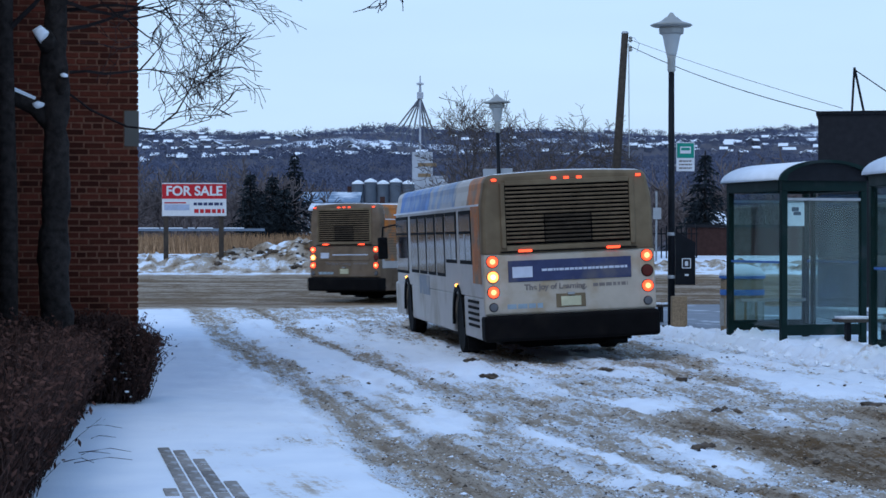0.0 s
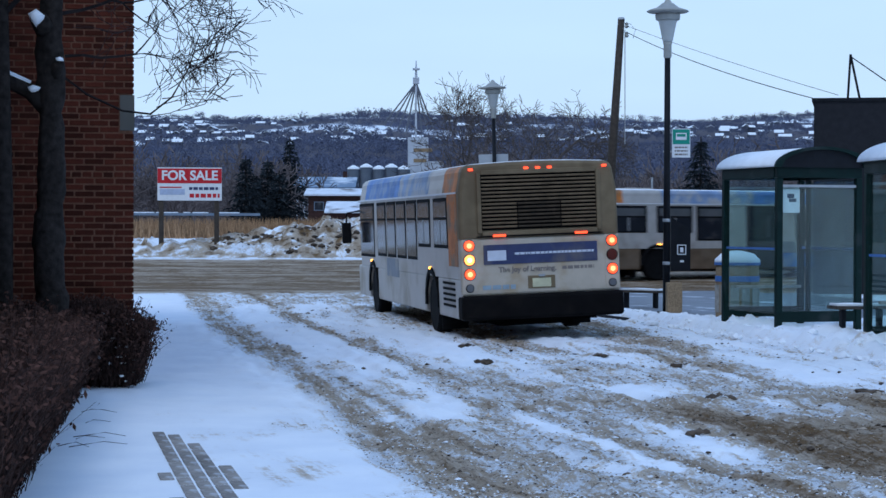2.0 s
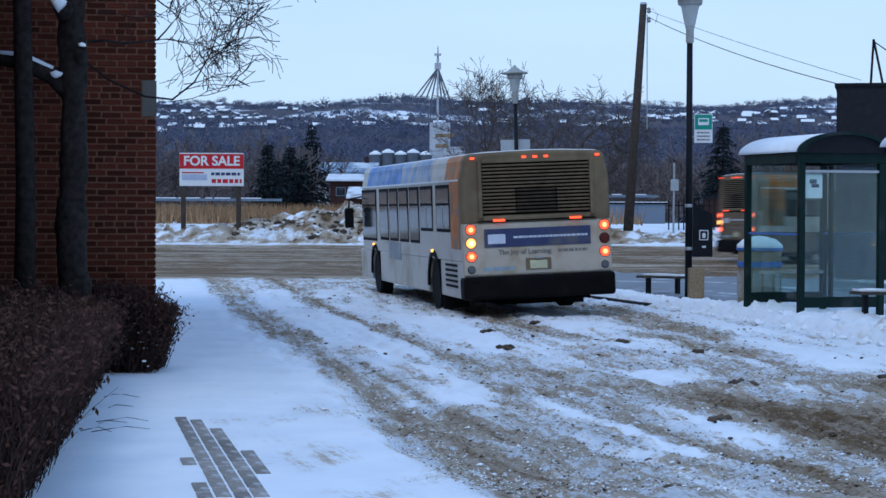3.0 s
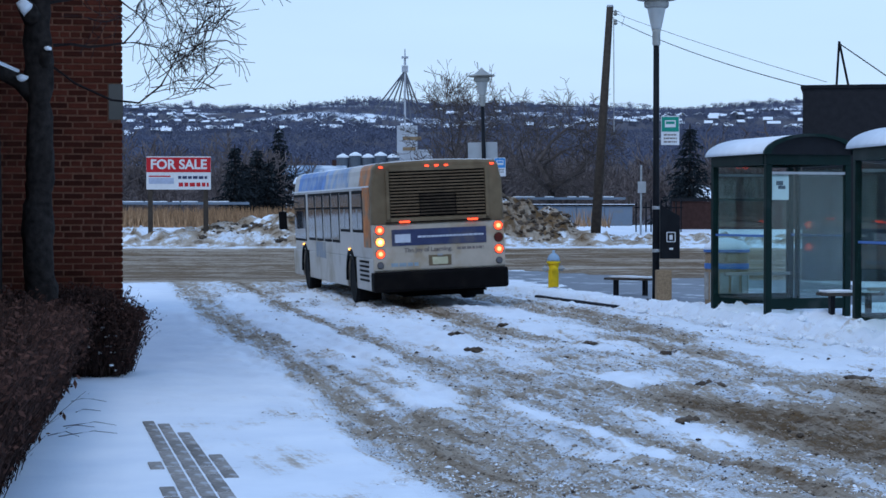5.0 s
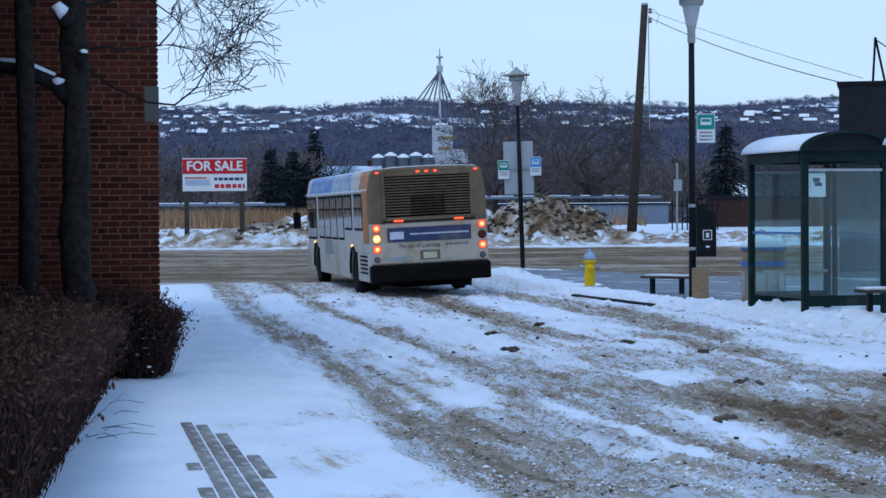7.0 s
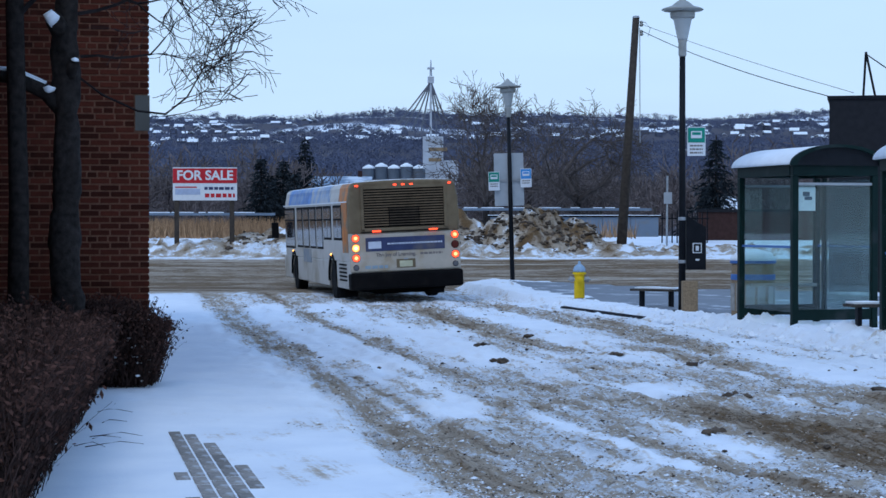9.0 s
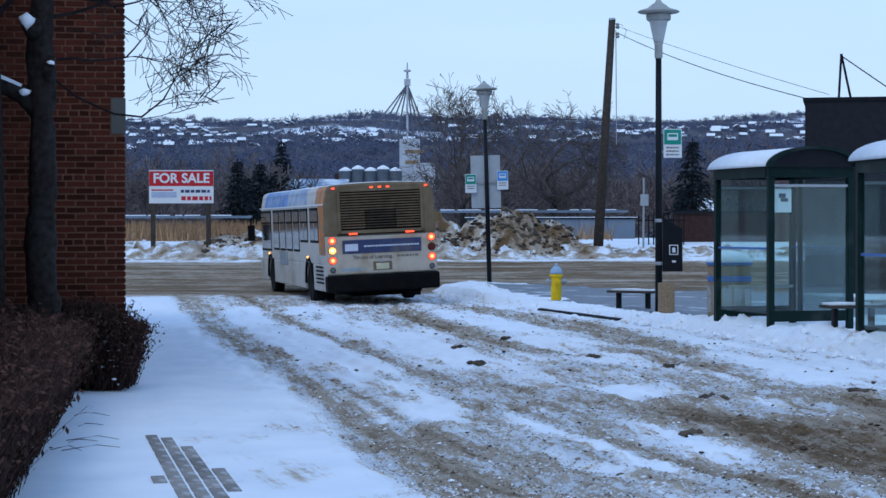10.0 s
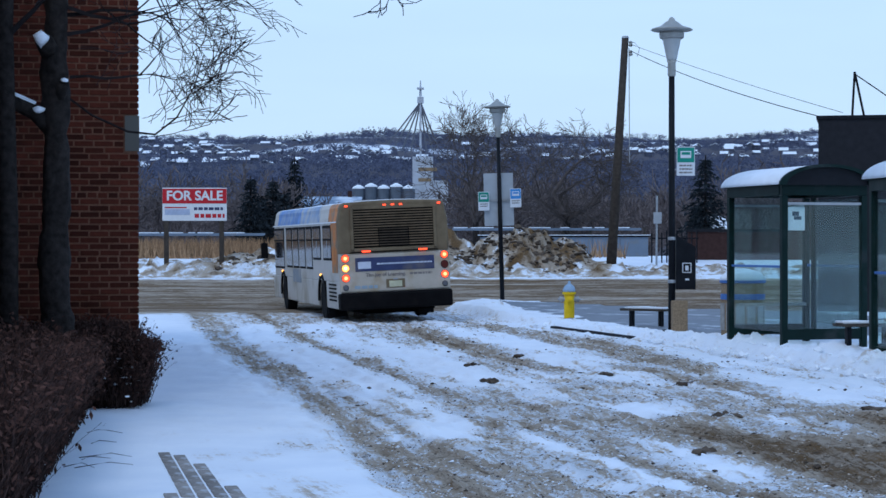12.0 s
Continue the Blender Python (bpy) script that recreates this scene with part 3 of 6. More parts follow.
def make_brick_building():
    house = thing("brick_building", "red-brown brick building end wall with pale mortar", "building", at=pose(WALL_X, WALL_Y, 0, 0, 0, 11.3) @ Matrix.Translation((-WALL_X, -WALL_Y, 0)))
    part("wall", box(-16, WALL_X - 0.012, WALL_Y + 0.012, WALL_Y + 14, -0.1, 7.2), M_MORTAR, house)
    bm = box(WALL_X - 0.155, WALL_X + 0.006, WALL_Y - 0.012, WALL_Y + 0.1, 2.84, 3.24)
    part("stone_block", bm, M_PANELGREY, house, "grey stone quoin block")
    bw, bh, j = 0.203, 0.0530, 0.0195
    full = bpy.data.meshes.new("brick")
    b = bmesh.new()
    box(-bw, 0, -0.0, 0.05, 0, bh, bm=b)
    bmesh.ops.bevel(b, geom=b.edges[:], offset=0.004, segments=1, affect="EDGES")
    b.to_mesh(full)
    b.free()
    full.materials.append(M_BRICK)
    head = bpy.data.meshes.new("brick")
    b = bmesh.new()
    box(-0.098, 0, -0.0, 0.05, 0, bh, bm=b)
    bmesh.ops.bevel(b, geom=b.edges[:], offset=0.004, segments=1, affect="EDGES")
    b.to_mesh(head)
    b.free()
    head.materials.append(M_BRICK)
    # block added out of view to shade the left of the wall
    part("side_wing", box(-15, -5.35, WALL_Y - 5, WALL_Y + 0.01, -0.1, 6.0), M_BRICK, house)
    rng, count = random.Random(4), 0
    rest = bmesh.new()
    for row in range(0, 67):
        z = 0.5 + row * (bh + j)
        x = WALL_X - (0.17 if 2.82 < z + bh / 2 < 3.26 else 0)
        header_row = row % 10 == 5
        k = 0
        while x > -5.25:
            me = head if (header_row or (k == 0 and row % 2)) else full
            w = 0.098 if me is head else bw
            dy = rng.uniform(-0.005, 0.003)
            if count < 300 and 1.1 < z < 4.55 and x > -4.15:
                ob = new("brick", me)
                ob.parent, ob.location = house, (x, WALL_Y + dy, z + rng.uniform(-0.002, 0.002))
                count += 1
            else:
                box(x - w, x, WALL_Y + dy, WALL_Y + 0.05, z, z + bh, bm=rest)
            x -= w + j
            k += 1
    tagged(part("brickwork", rest, M_BRICK, house, "courses of worn red-brown brick"), kind="stuff")


make_brick_building()


# ---- trees and hedges ----
def grow(bm, p, d, r, length, depth, rng, bend=0.35, split=(2, 3), taper=0.62, up=0.05, sides=5, tips=None, thin=0.003):
    """A recursive limb: a bent tapering tube that forks."""
    pts, rad = [p.copy()], [r]
    q = d.normalized()
    segs = 4 if depth > 1 else 3
    for i in range(segs):
        q = (q + Vector((rng.uniform(-1, 1), rng.uniform(-1, 1), rng.uniform(-1, 1))) * bend * 0.5 + Vector((0, 0, up))).normalized()
        pts.append(pts[-1] + q * length / segs)
        rad.append(r * (1 - (1 - taper) * (i + 1) / segs))
    tube(pts, [max(thin, q) for q in rad], max(3, sides), bm)
    if tips is not None and depth <= 1:
        tips.append(pts[-1])
    if depth <= 0:
        return
    for k in range(rng.randint(*split)):
        i = rng.randint(2, segs) if k else segs
        side = q.orthogonal().normalized()
        side.rotate(Matrix.Rotation(rng.uniform(0, 6.28), 3, q))
        nd = (q + side * rng.uniform(0.45, 1.0)).normalized()
        grow(bm, pts[i], nd, rad[i] * rng.uniform(0.55, 0.78), length * rng.uniform(0.6, 0.85), depth - 1, rng, bend, split, taper, up, max(3, sides - 1), tips, thin)


def bare_tree(name, at, height, trunk_r, seed, label, spread=1.0, depth=5, fork=0.28, bark=None, group="", arching=()):
    tree = thing(name, label, "tree", group=group, at=Matrix.Translation(at))
    rng = random.Random(seed)
    bm = bmesh.new()
    top = height * fork
    tube([(0, 0, -0.3), (0.02, 0.0, top * 0.5), (0.0, 0.03, top)], [trunk_r * 1.25, trunk_r, trunk_r * 0.85], 9, bm)
    part("trunk", bm, bark or M_BARK, tree)
    crown = bmesh.new()
    n = 5
    for k in range(n):
        a = 6.28 * k / n + rng.uniform(-0.4, 0.4)
        d = Vector((math.cos(a) * spread, math.sin(a) * spread, rng.uniform(0.6, 1.5)))
        grow(crown, Vector((0, 0, top * rng.uniform(0.8, 1.0))), d, trunk_r * rng.uniform(0.45, 0.65), height * 0.26, depth, rng, bend=0.6, up=0.03, thin=0.0105)
    for line in arching:
        r0 = trunk_r * 0.55
        tube(line, [r0 * (1 - 0.75 * k / (len(line) - 1)) for k in range(len(line))], 6, crown)
        for p in line[1:]:
            for k in range(4):
                grow(crown, Vector(p), Vector((rng.uniform(-0.3, 1), rng.uniform(-0.6, 0.6), rng.uniform(-0.7, 0.6))), 0.03, 0.9, 3, rng, bend=0.6, up=-0.03, sides=4, thin=0.0105)
    tagged(part("crown", crown, M_FARTWIG, tree, "bare winter branches and twigs"), kind="")
    return tree


bare_tree("bare_tree", (1.5, 92, 0.6), 7.9, 0.17, 11, "bare deciduous tree with a wide twiggy crown", 0.9, 6)
bare_tree("bare_tree", (5.6, 90, 0.8), 7.8, 0.2, 29, "gnarled bare tree with crooked spreading limbs", 1.5, 6,
          arching=(((0, 0, 2.2), (-0.6, 0, 3.3), (0.0, 0, 4.2), (0.7, 0, 4.85), (1.5, 0, 4.75), (2.0, 0, 4.1)), ((0, 0, 2.0), (-0.3, 0.2, 3.2), (0.5, 0.2, 3.8), (1.3, 0.1, 4.1), (1.9, 0, 3.6)),
                    ((0, 0, 1.2), (-1.0, -0.2, 1.8), (-0.4, -0.2, 2.3), (0.6, -0.3, 2.5), (1.3, -0.3, 2.1))))
bare_tree("bare_tree", (3.6, 104, 0.2), 5.5, 0.15, 31, "small bare tree behind the rubble heap", 1.3, 5)


def conifer(at, height, radius, seed, label):
    tree = thing("conifer", label, "tree", group="dark conifers across the road", at=Matrix.Translation(at))
    rng = random.Random(seed)
    part("trunk", tube([(0, 0, -0.5), (0, 0, height)], [0.2, 0.03], 6), M_BARK, tree)
    bm = bmesh.new()
    z, tier = height * 0.05, 0
    while z < height * 0.97:
        f = z / height
        reach = radius * (1 - f) ** 0.9 * rng.uniform(0.75, 1.1) + 0.1
        for k in range(rng.randint(10, 13)):
            a = 6.28 * (k / 8.5 + 0.31 * tier) + rng.uniform(-0.25, 0.25)
            r = reach * rng.uniform(0.55, 1.12)
            o = Vector((math.cos(a), math.sin(a), 0))
            side = Vector((-o.y, o.x, 0))
            droop = rng.uniform(0.12, 0.4)
            # needle sprays hang along each bough
            for q in range(max(4, int(r * 13))):
                g = rng.uniform(0.1, 1.0)
                c = o * r * g + Vector((0, 0, z - droop * r * g * g + 0.06))
                tip = c + o * rng.uniform(0.1, 0.3) + side * rng.uniform(-0.28, 0.28) + Vector((0, 0, rng.uniform(-0.3, 0.08)))
                w = (tip - c).cross(Vector((rng.uniform(-1, 1), rng.uniform(-1, 1), 0.6))).normalized() * rng.uniform(0.03, 0.07)
                bm.faces.new([bm.verts.new(v) for v in (c - w, c + w, tip)])
        z += height * rng.uniform(0.022, 0.034)
        tier += 1
    part("crown", bm, M_CONIFER, tree)


for k, (px, y, h, r) in enumerate(((443, 118, 4.9, 2.3), (482, 124, 5.0, 2.3), (521, 130, 6.6, 2.4), (1248, 100, 5.3, 2.7), (462, 126, 3.9, 2.2), (502, 121, 4.1, 2.2), (1236, 104, 3.0, 1.7))):
    conifer(((px - 784) / 3500 * y, y, -0.6), h + 1.6, r, 40 + k, "tall dark spruce behind the snow banks")


def far_woods():
    """Leafless woods in the valley and up the hillside: crowns of many small twig clumps."""
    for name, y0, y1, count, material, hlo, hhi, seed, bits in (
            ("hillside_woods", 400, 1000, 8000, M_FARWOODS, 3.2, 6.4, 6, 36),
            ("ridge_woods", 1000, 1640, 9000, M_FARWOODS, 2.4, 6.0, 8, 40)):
        rng = random.Random(seed)
        verts, faces = [], []
        for i in range(count):
            y = y0 + (y1 - y0) * rng.random() ** 0.8
            x = rng.uniform(-0.27, 0.27) * y
            if y > 860 and nz(x * 0.006, y * 0.004, 2) > 0.12 and rng.random() < 0.62:
                continue
            z = base_z(x, y) - 0.5
            h = rng.uniform(hlo, hhi) * (0.75 + 0.6 * max(-0.4, nz(x * 0.008, y * 0.01, 1)))
            w = h * rng.uniform(0.42, 0.80)
            if rng.random() < 0.05:
                h, w = h * 1.35, w * 1.5
            i0 = len(verts)
            verts += [(x - 0.1, y, z), (x + 0.1, y, z), (x, y, z + h * 0.8)]
            faces.append((i0, i0 + 1, i0 + 2))
            for k in range(bits):
                # small twig clumps fill a rounded crown and thin out at its rim
                a, c, q = rng.uniform(0, 6.28), rng.uniform(-1, 1), rng.random() ** 0.45
                e = math.sqrt(1 - c * c) * q
                p = (x + w * e * math.cos(a), y + w * e * math.sin(a), z + h * (0.55 + 0.45 * c * q))
                t = h * rng.uniform(0.045, 0.10) * (1.25 - 0.6 * q)
                i0 = len(verts)
                for m in range(3):
                    b = a + 2.1 * m
                    verts.append((p[0] + t * math.cos(b), p[1] + t * rng.uniform(-1, 1), p[2] + t * math.sin(b)))
                faces.append((i0, i0 + 1, i0 + 2))
        me = bpy.data.meshes.new(name)
        me.from_pydata(verts, [], faces)
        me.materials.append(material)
        for p in me.polygons:
            p.use_smooth = True
        tagged(new(name, me), "leafless winter woods on the valley side, blue from painted haze", "woods", kind="stuff")


far_woods()


def valley_woods():
    """Bare trees standing close together beyond the heaps."""
    kinds = []
    for seed in range(5):
        rng = random.Random(70 + seed)
        bm = bmesh.new()
        tube([(0, 0, -0.5), (0, 0, 0.3)], [0.025, 0.02], 4, bm)
        for k in range(6):
            a = 1.05 * k + rng.uniform(-0.4, 0.4)
            grow(bm, Vector((0, 0, rng.uniform(0.05, 0.28))), Vector((math.cos(a) * 0.7, math.sin(a) * 0.7, rng.uniform(0.8, 1.6))), 0.012, 0.28, 4, rng, bend=0.5, up=0.08, sides=3, thin=0.0042)
        bm.verts.index_update()
        kinds.append((np.array([v.co[:] for v in bm.verts]), [[v.index for v in f.verts] for f in bm.faces]))
        bm.free()
    rng = random.Random(33)
    verts, faces, base = [], [], 0
    for i in range(210):
        y = 128 + 260 * rng.random() ** 1.3
        x = rng.uniform(-0.25, 0.25) * y
        v, f = kinds[rng.randrange(5)]
        h = rng.uniform(5.5, 9.0) * (0.8 + y / 600) * (0.6 if y < 345 and -0.055 < x / y < 0.012 else 1)
        a = rng.uniform(0, 6.28)
        c, s = math.cos(a), math.sin(a)
        w = np.stack([(v[:, 0] * c - v[:, 1] * s) * h + x, (v[:, 0] * s + v[:, 1] * c) * h + y, v[:, 2] * h + base_z(x, y)], 1)
        verts.append(w)
        faces += [[k + base for k in q] for q in f]
        base += len(v)
    me = bpy.data.meshes.new("valley_woods")
    me.from_pydata(np.concatenate(verts).tolist(), [], faces)
    me.materials.append(M_WOODS)
    tagged(new("valley_woods", me), "leafless brown-grey winter woods in the valley", "woods", kind="stuff")


valley_woods()


def far_houses():
    """Small houses with snowed roofs along the hill."""
    rng = random.Random(21)
    wall_me, roof_me = [], []
    for v in range(3):
        w, d, h, r = ((9, 8, 3.2, 2.6), (13, 9, 3.4, 2.2), (8, 8, 5.4, 2.4))[v]
        b = bmesh.new()
        box(-w / 2, w / 2, -d / 2, d / 2, -3, h, bm=b)
        for k in (-1, 1):
            box(k * w * 0.25 - 0.7, k * w * 0.25 + 0.7, -d / 2 - 0.06, -d / 2, 1.0, 2.2, bm=b)
        me = bpy.data.meshes.new("wall")
        b.to_mesh(me)
        b.free()
        me.materials.append(M_HOUSE)
        wall_me.append(me)
        b = prism([(-d / 2 - 0.6, h - 0.3), (0, h + r), (d / 2 + 0.6, h - 0.3), (d / 2 + 0.6, h - 0.1), (0, h + r + 0.5), (-d / 2 - 0.6, h)], -w / 2 - 0.5, w / 2 + 0.5)
        me = bpy.data.meshes.new("roof")
        b.to_mesh(me)
        b.free()
        me.materials.append(M_SNOW)
        roof_me.append(me)
    n = 0
    for i in range(2600):
        y = rng.uniform(880, 1590)
        x = rng.uniform(-0.20, 0.24) * y
        if nz(x * 0.006, y * 0.004, 2) < 0.10 or n > 380:
            continue
        n += 1
        v, s = rng.randrange(3), rng.uniform(0.30, 0.55)
        house = thing("far_house", "small hillside house with a snow-covered gable roof", "house", group="houses on the hill",
                      at=Matrix.Translation((x, y, base_z(x, y))) @ Matrix.Rotation(rng.choice((0, 1.57)) + rng.uniform(-0.3, 0.3), 4, "Z") @ Matrix.Diagonal((s, s, s, 1)))
        for me in (wall_me[v], roof_me[v]):
            ob = new(me.name.split(".")[0], me)
            ob.parent = house


far_houses()


# ---- banks, heaps, far things ----
def heap(name, x0, x1, y0, y1, height, label, category, snowy):
    xs, ys = steps((x0, x1, 0.16)), steps((y0, y1, 0.2))
    ob = grid_sheet(name, xs, ys, height, snowy)
    ob.data.materials.append(M_GROUND)
    return tagged(ob, label, category, kind="structure")


def edge_fade(v, a, b, w):
    return max(0.0, min(1, (v - a) / w)) * max(0.0, min(1, (b - v) / w))


heap("snow_bank", -26, 34, 73.0, 78.5,
     lambda x, y: base_z(x, y) - 0.1 + edge_fade(y, 73.0, 78.5, 1.6) * ((0.40 if x < -8 else 0.34 if x < 0 else 0.30 if x < 6.8 else 0.14) + (0.24 if x < 6.8 else 0.12) * nz(x * 0.7, y * 0.8, 3) + 0.22 * nz(x * 2.4, y * 2.4, 5)),
     "low ploughed snow bank along the road", "snow bank", lambda x, y: (0.36 if x < -10.5 else 0.72) + 1.1 * nz(x * 1.6, y * 2.0, 8))


def mound(x0, x1, y0, y1, top, seed, label, tail=0.0):
    cx, cy, rx, ry = (x0 + x1) / 2, (y0 + y1) / 2, (x1 - x0) / 2, (y1 - y0) / 2

    def h(x, y):
        q = ((x - cx) / rx) ** 2 + ((y - cy) / ry) ** 2
        s = max(0.0, 1 - q) ** 0.8
        if tail:
            s = max(0.0, 1 - ((y - cy) / ry) ** 2) ** 0.8 * max(0.0, min(1, (x - x0) / tail)) * max(0.0, min(1, (x1 - x) / 1.6))
        return base_z(x, y) - 0.15 + top * s * (0.85 + 0.5 * nz(x * 0.55, y * 0.55, seed)) + 0.16 * nz(x * 2.2, y * 2.2, seed) * min(1, s * 3)

    xs, ys = steps((x0, x1, 0.09)), steps((y0, y1, 0.15))
    ob = grid_sheet("dirt_mound", xs, ys, h, lambda x, y: (0.85 if seed == 2 else 1.15) + 1.2 * nz(x * 1.3, y * 1.3, seed + 4))
    ob.data.materials.append(M_GROUND)
    tagged(ob, label, "rubble heap", group="heaps beside the road")
    rng = random.Random(seed)
    bm = bmesh.new()
    for i in range(520):
        x, y = rng.uniform(x0, x1), rng.uniform(y0, cy)
        if ((x - cx) / rx) ** 2 + ((y - cy) / ry) ** 2 < 0.95:
            rock(bm, (x, y, h(x, y)), rng.choice((0.05, 0.07, 0.10, 0.15)), rng)
    tagged(part("rubble", bm, M_CLOD, ob, "frozen lumps of earth"), kind="stuff")


mound(-11.2, 0.2, 73.8, 80, 1.30, 2, "long heap of frozen dirt and dirty snow", tail=6.5)
mound(0.4, 6.1, 74.3, 80.5, 1.75, 6, "brown earth heap with a snow cap")
mound(-3.6, 2.4, 75.3, 80.8, 1.35, 9, "lower brown earth heap")


def grass_strip():
    rng = random.Random(9)
    verts, faces = [], []
    for i in range(9000):
        x = rng.uniform(-20, -4.2) if i % 90 else rng.uniform(5.2, 7.6)
        y = rng.uniform(80.5, 84.5)
        z = base_z(x, y) - 0.05
        h, w, a = rng.uniform(0.35, 0.95), 0.025, rng.uniform(-0.25, 0.25)
        k = len(verts)
        verts += [(x - w, y, z), (x + w, y, z), (x + a, y, z + h)]
        faces.append((k, k + 1, k + 2))
    me = bpy.data.meshes.new("dry_grass")
    me.from_pydata(verts, [], faces)
    me.materials.append(M_STRAW)
    tagged(new("dry_grass", me), "tall dry straw-coloured winter grass", "grass", kind="stuff")


grass_strip()


def text_bars(name, x0, x1, z, h, y, parent, material, seed=0):
    rng = random.Random(seed)
    bm = bmesh.new()
    x = x0
    while x < x1:
        w = rng.uniform(0.8, 2.2) * h
        box(x, min(x1, x + w), y - 0.004, y, z - h / 2, z + h / 2, bm=bm)
        x += w + 0.35 * h
    return part(name, bm, material, parent)


def make_sale_board():
    b = thing("for_sale_board", "red and white for-sale board on two timber posts", "sign", at=pose(-9.47, 75.3, 0.05, 0, 0, 2))
    part("panel", box(-1.22, 1.22, -0.02, 0.02, 2.64, 3.9, 0.008), M_WHITE, b)
    part("red_band", box(-1.215, 1.215, -0.03, -0.021, 3.30, 3.885), M_SIGNRED, b, "red band")
    part("rim", box(-1.22, 1.22, -0.035, -0.02, 3.86, 3.9), M_WHITE, b)
    text_on("lettering", "FOR SALE", 0.50, Matrix.Translation((0, -0.034, 3.58)), M_WHITE, b, "white block lettering")
    part("logo", box(-1.13, -0.18, -0.027, -0.021, 2.86, 3.08), mat("sign_logo_grey", (0.40, 0.46, 0.60), 0.6), b, "grey-blue printed logo block")
    part("logo_stripe", box(-1.13, -0.3, -0.027, -0.021, 3.12, 3.17), M_SIGNRED, b)
    text_bars("text_bar", -0.02, 1.12, 3.10, 0.11, -0.021, b, M_NAVY, seed=3)
    text_bars("text_bar", 0.0, 1.14, 2.83, 0.15, -0.021, b, M_SIGNRED, seed=4)
    for x in (-1.08, 1.02):
        part("post", box(x - 0.09, x + 0.09, 0.022, 0.14, 0.2, 2.7 if x < 0 else 2.72, 0.01), M_POLE, b)


make_sale_board()


def make_utility_pole():
    p = thing("utility_pole", "leaning weathered timber utility pole with wires", "utility pole")
    foot, top = Vector((6.32, 75, 0.3)), Vector((6.90, 75, 9.62))
    part("pole", tube([foot, (foot + top) / 2, top], [0.2, 0.165, 0.13], 12), M_POLE, p, smooth=True)
    part("pole_cap", tube([top - Vector((0, 0, 0.02)), top + Vector((0, 0, 0.06))], [0.15, 0.11], 10), M_STEEL, p)
    for dz in (-0.35, -0.7):
        part("insulator", lathe([(0.04, 0), (0.09, 0.06), (0.05, 0.12), (0.08, 0.16), (0.03, 0.22)], 10, m=Matrix.Translation(top + Vector((0.2, -0.05, dz)))), M_LAMPHEAD, p)
    part("stay_rod", tube([top + Vector((0.14, 0, -0.4)), foot + Vector((0.75, 0.1, 4.6))], 0.018, 5), M_STEEL, p)
    for za, sag, b, r in ((-0.25, 0.07, Vector((10.09, 50, 5.11)), 0.008), (-0.50, 0.17, Vector((9.25, 48.6, 4.92)), 0.013)):
        a = top + Vector((0.2, 0, za))
        pts = [a.lerp(b, i / 14) - Vector((0, 0, sag * 4 * (i / 14) * (1 - i / 14))) for i in range(15)]
        part("wire", tube(pts, r, 4), M_BLACK, p)
    part("wire_loop", tube([top + Vector((0.05, -0.1, -0.15)), top + Vector((0.35, -0.1, -0.2)), top + Vector((0.5, -0.4, -0.45)), top + Vector((0.42, -0.3, -0.75))], 0.01, 4), M_BLACK, p)


make_utility_pole()


def make_street_lamp(at, label, lean=0.0, seed=0):
    p = thing("street_lamp", label, "street lamp", group="platform lamps", at=pose(*at, 0, lean, 0))
    part("base_plate", box(-0.16, 0.16, -0.16, 0.16, 0, 0.03, 0.008), M_BLKPAINT, p)
    part("pole", tube([(0, 0, 0.03), (0, 0, 2.4), (0, 0, 4.75)], [0.068, 0.062, 0.055], 16), M_BLKPAINT, p, smooth=True)
    part("collar", lathe([(0.06, 4.75), (0.075, 4.78), (0.075, 5.0), (0.09, 5.05)], 16), M_LAMPHEAD, p, "pale metal collar", smooth=True)
    part("lantern", lathe([(0.085, 5.05), (0.10, 5.10), (0.165, 5.42), (0.185, 5.45)], 20), M_LAMPGLASS, p, "tapered frosted glass lantern", smooth=True)
    part("rim", lathe([(0.19, 5.45), (0.225, 5.47), (0.235, 5.55), (0.2, 5.6)], 20), M_LAMPHEAD, p)
    part("shade", lathe([(0.2, 5.585), (0.36, 5.60), (0.395, 5.62), (0.36, 5.645), (0.21, 5.69), (0.11, 5.77), (0.07, 5.79), (0.05, 5.83), (0.02, 5.86)], 28), M_LAMPHEAD, p, "wide shallow saucer shade", smooth=True)
    return p


def stop_sign(lamp, x, z, material, rows, w=0.34):
    """A transit-stop plate: coloured upper field with a vehicle outline, white lower field with unreadable lines."""
    s = part("stop_sign", box(x, x + w, -0.022, -0.006, z, z + 0.54, 0.006), M_WHITE, lamp, "bus stop plate")
    part("colour_field", box(x + 0.012, x + w - 0.012, -0.028, -0.0225, z + 0.25, z + 0.525), material, s, "coloured field")
    c = x + w / 2
    part("bus_symbol", box(c - 0.10, c + 0.10, -0.033, -0.0285, z + 0.33, z + 0.46, 0.003), M_WHITE, s)
    part("bus_symbol_window", box(c - 0.08, c + 0.08, -0.036, -0.0335, z + 0.39, z + 0.44), material, s)
    for k in range(rows):
        text_bars("text_bar", x + 0.05, x + w - 0.05, z + 0.19 - 0.065 * k, 0.03, -0.0225, s, M_INK, seed=k)
    return s


lamp = make_street_lamp((4.26, 36.9, 0.16), "black lamp post with saucer shade and stop sign")
stop_sign(lamp, 0.09, 2.90, M_SIGNGREEN, 3)
for z in (3.0, 3.35):
    part("sign_bracket", box(-0.075, 0.1, -0.01, 0.01, z, z + 0.03), M_STEEL, lamp)
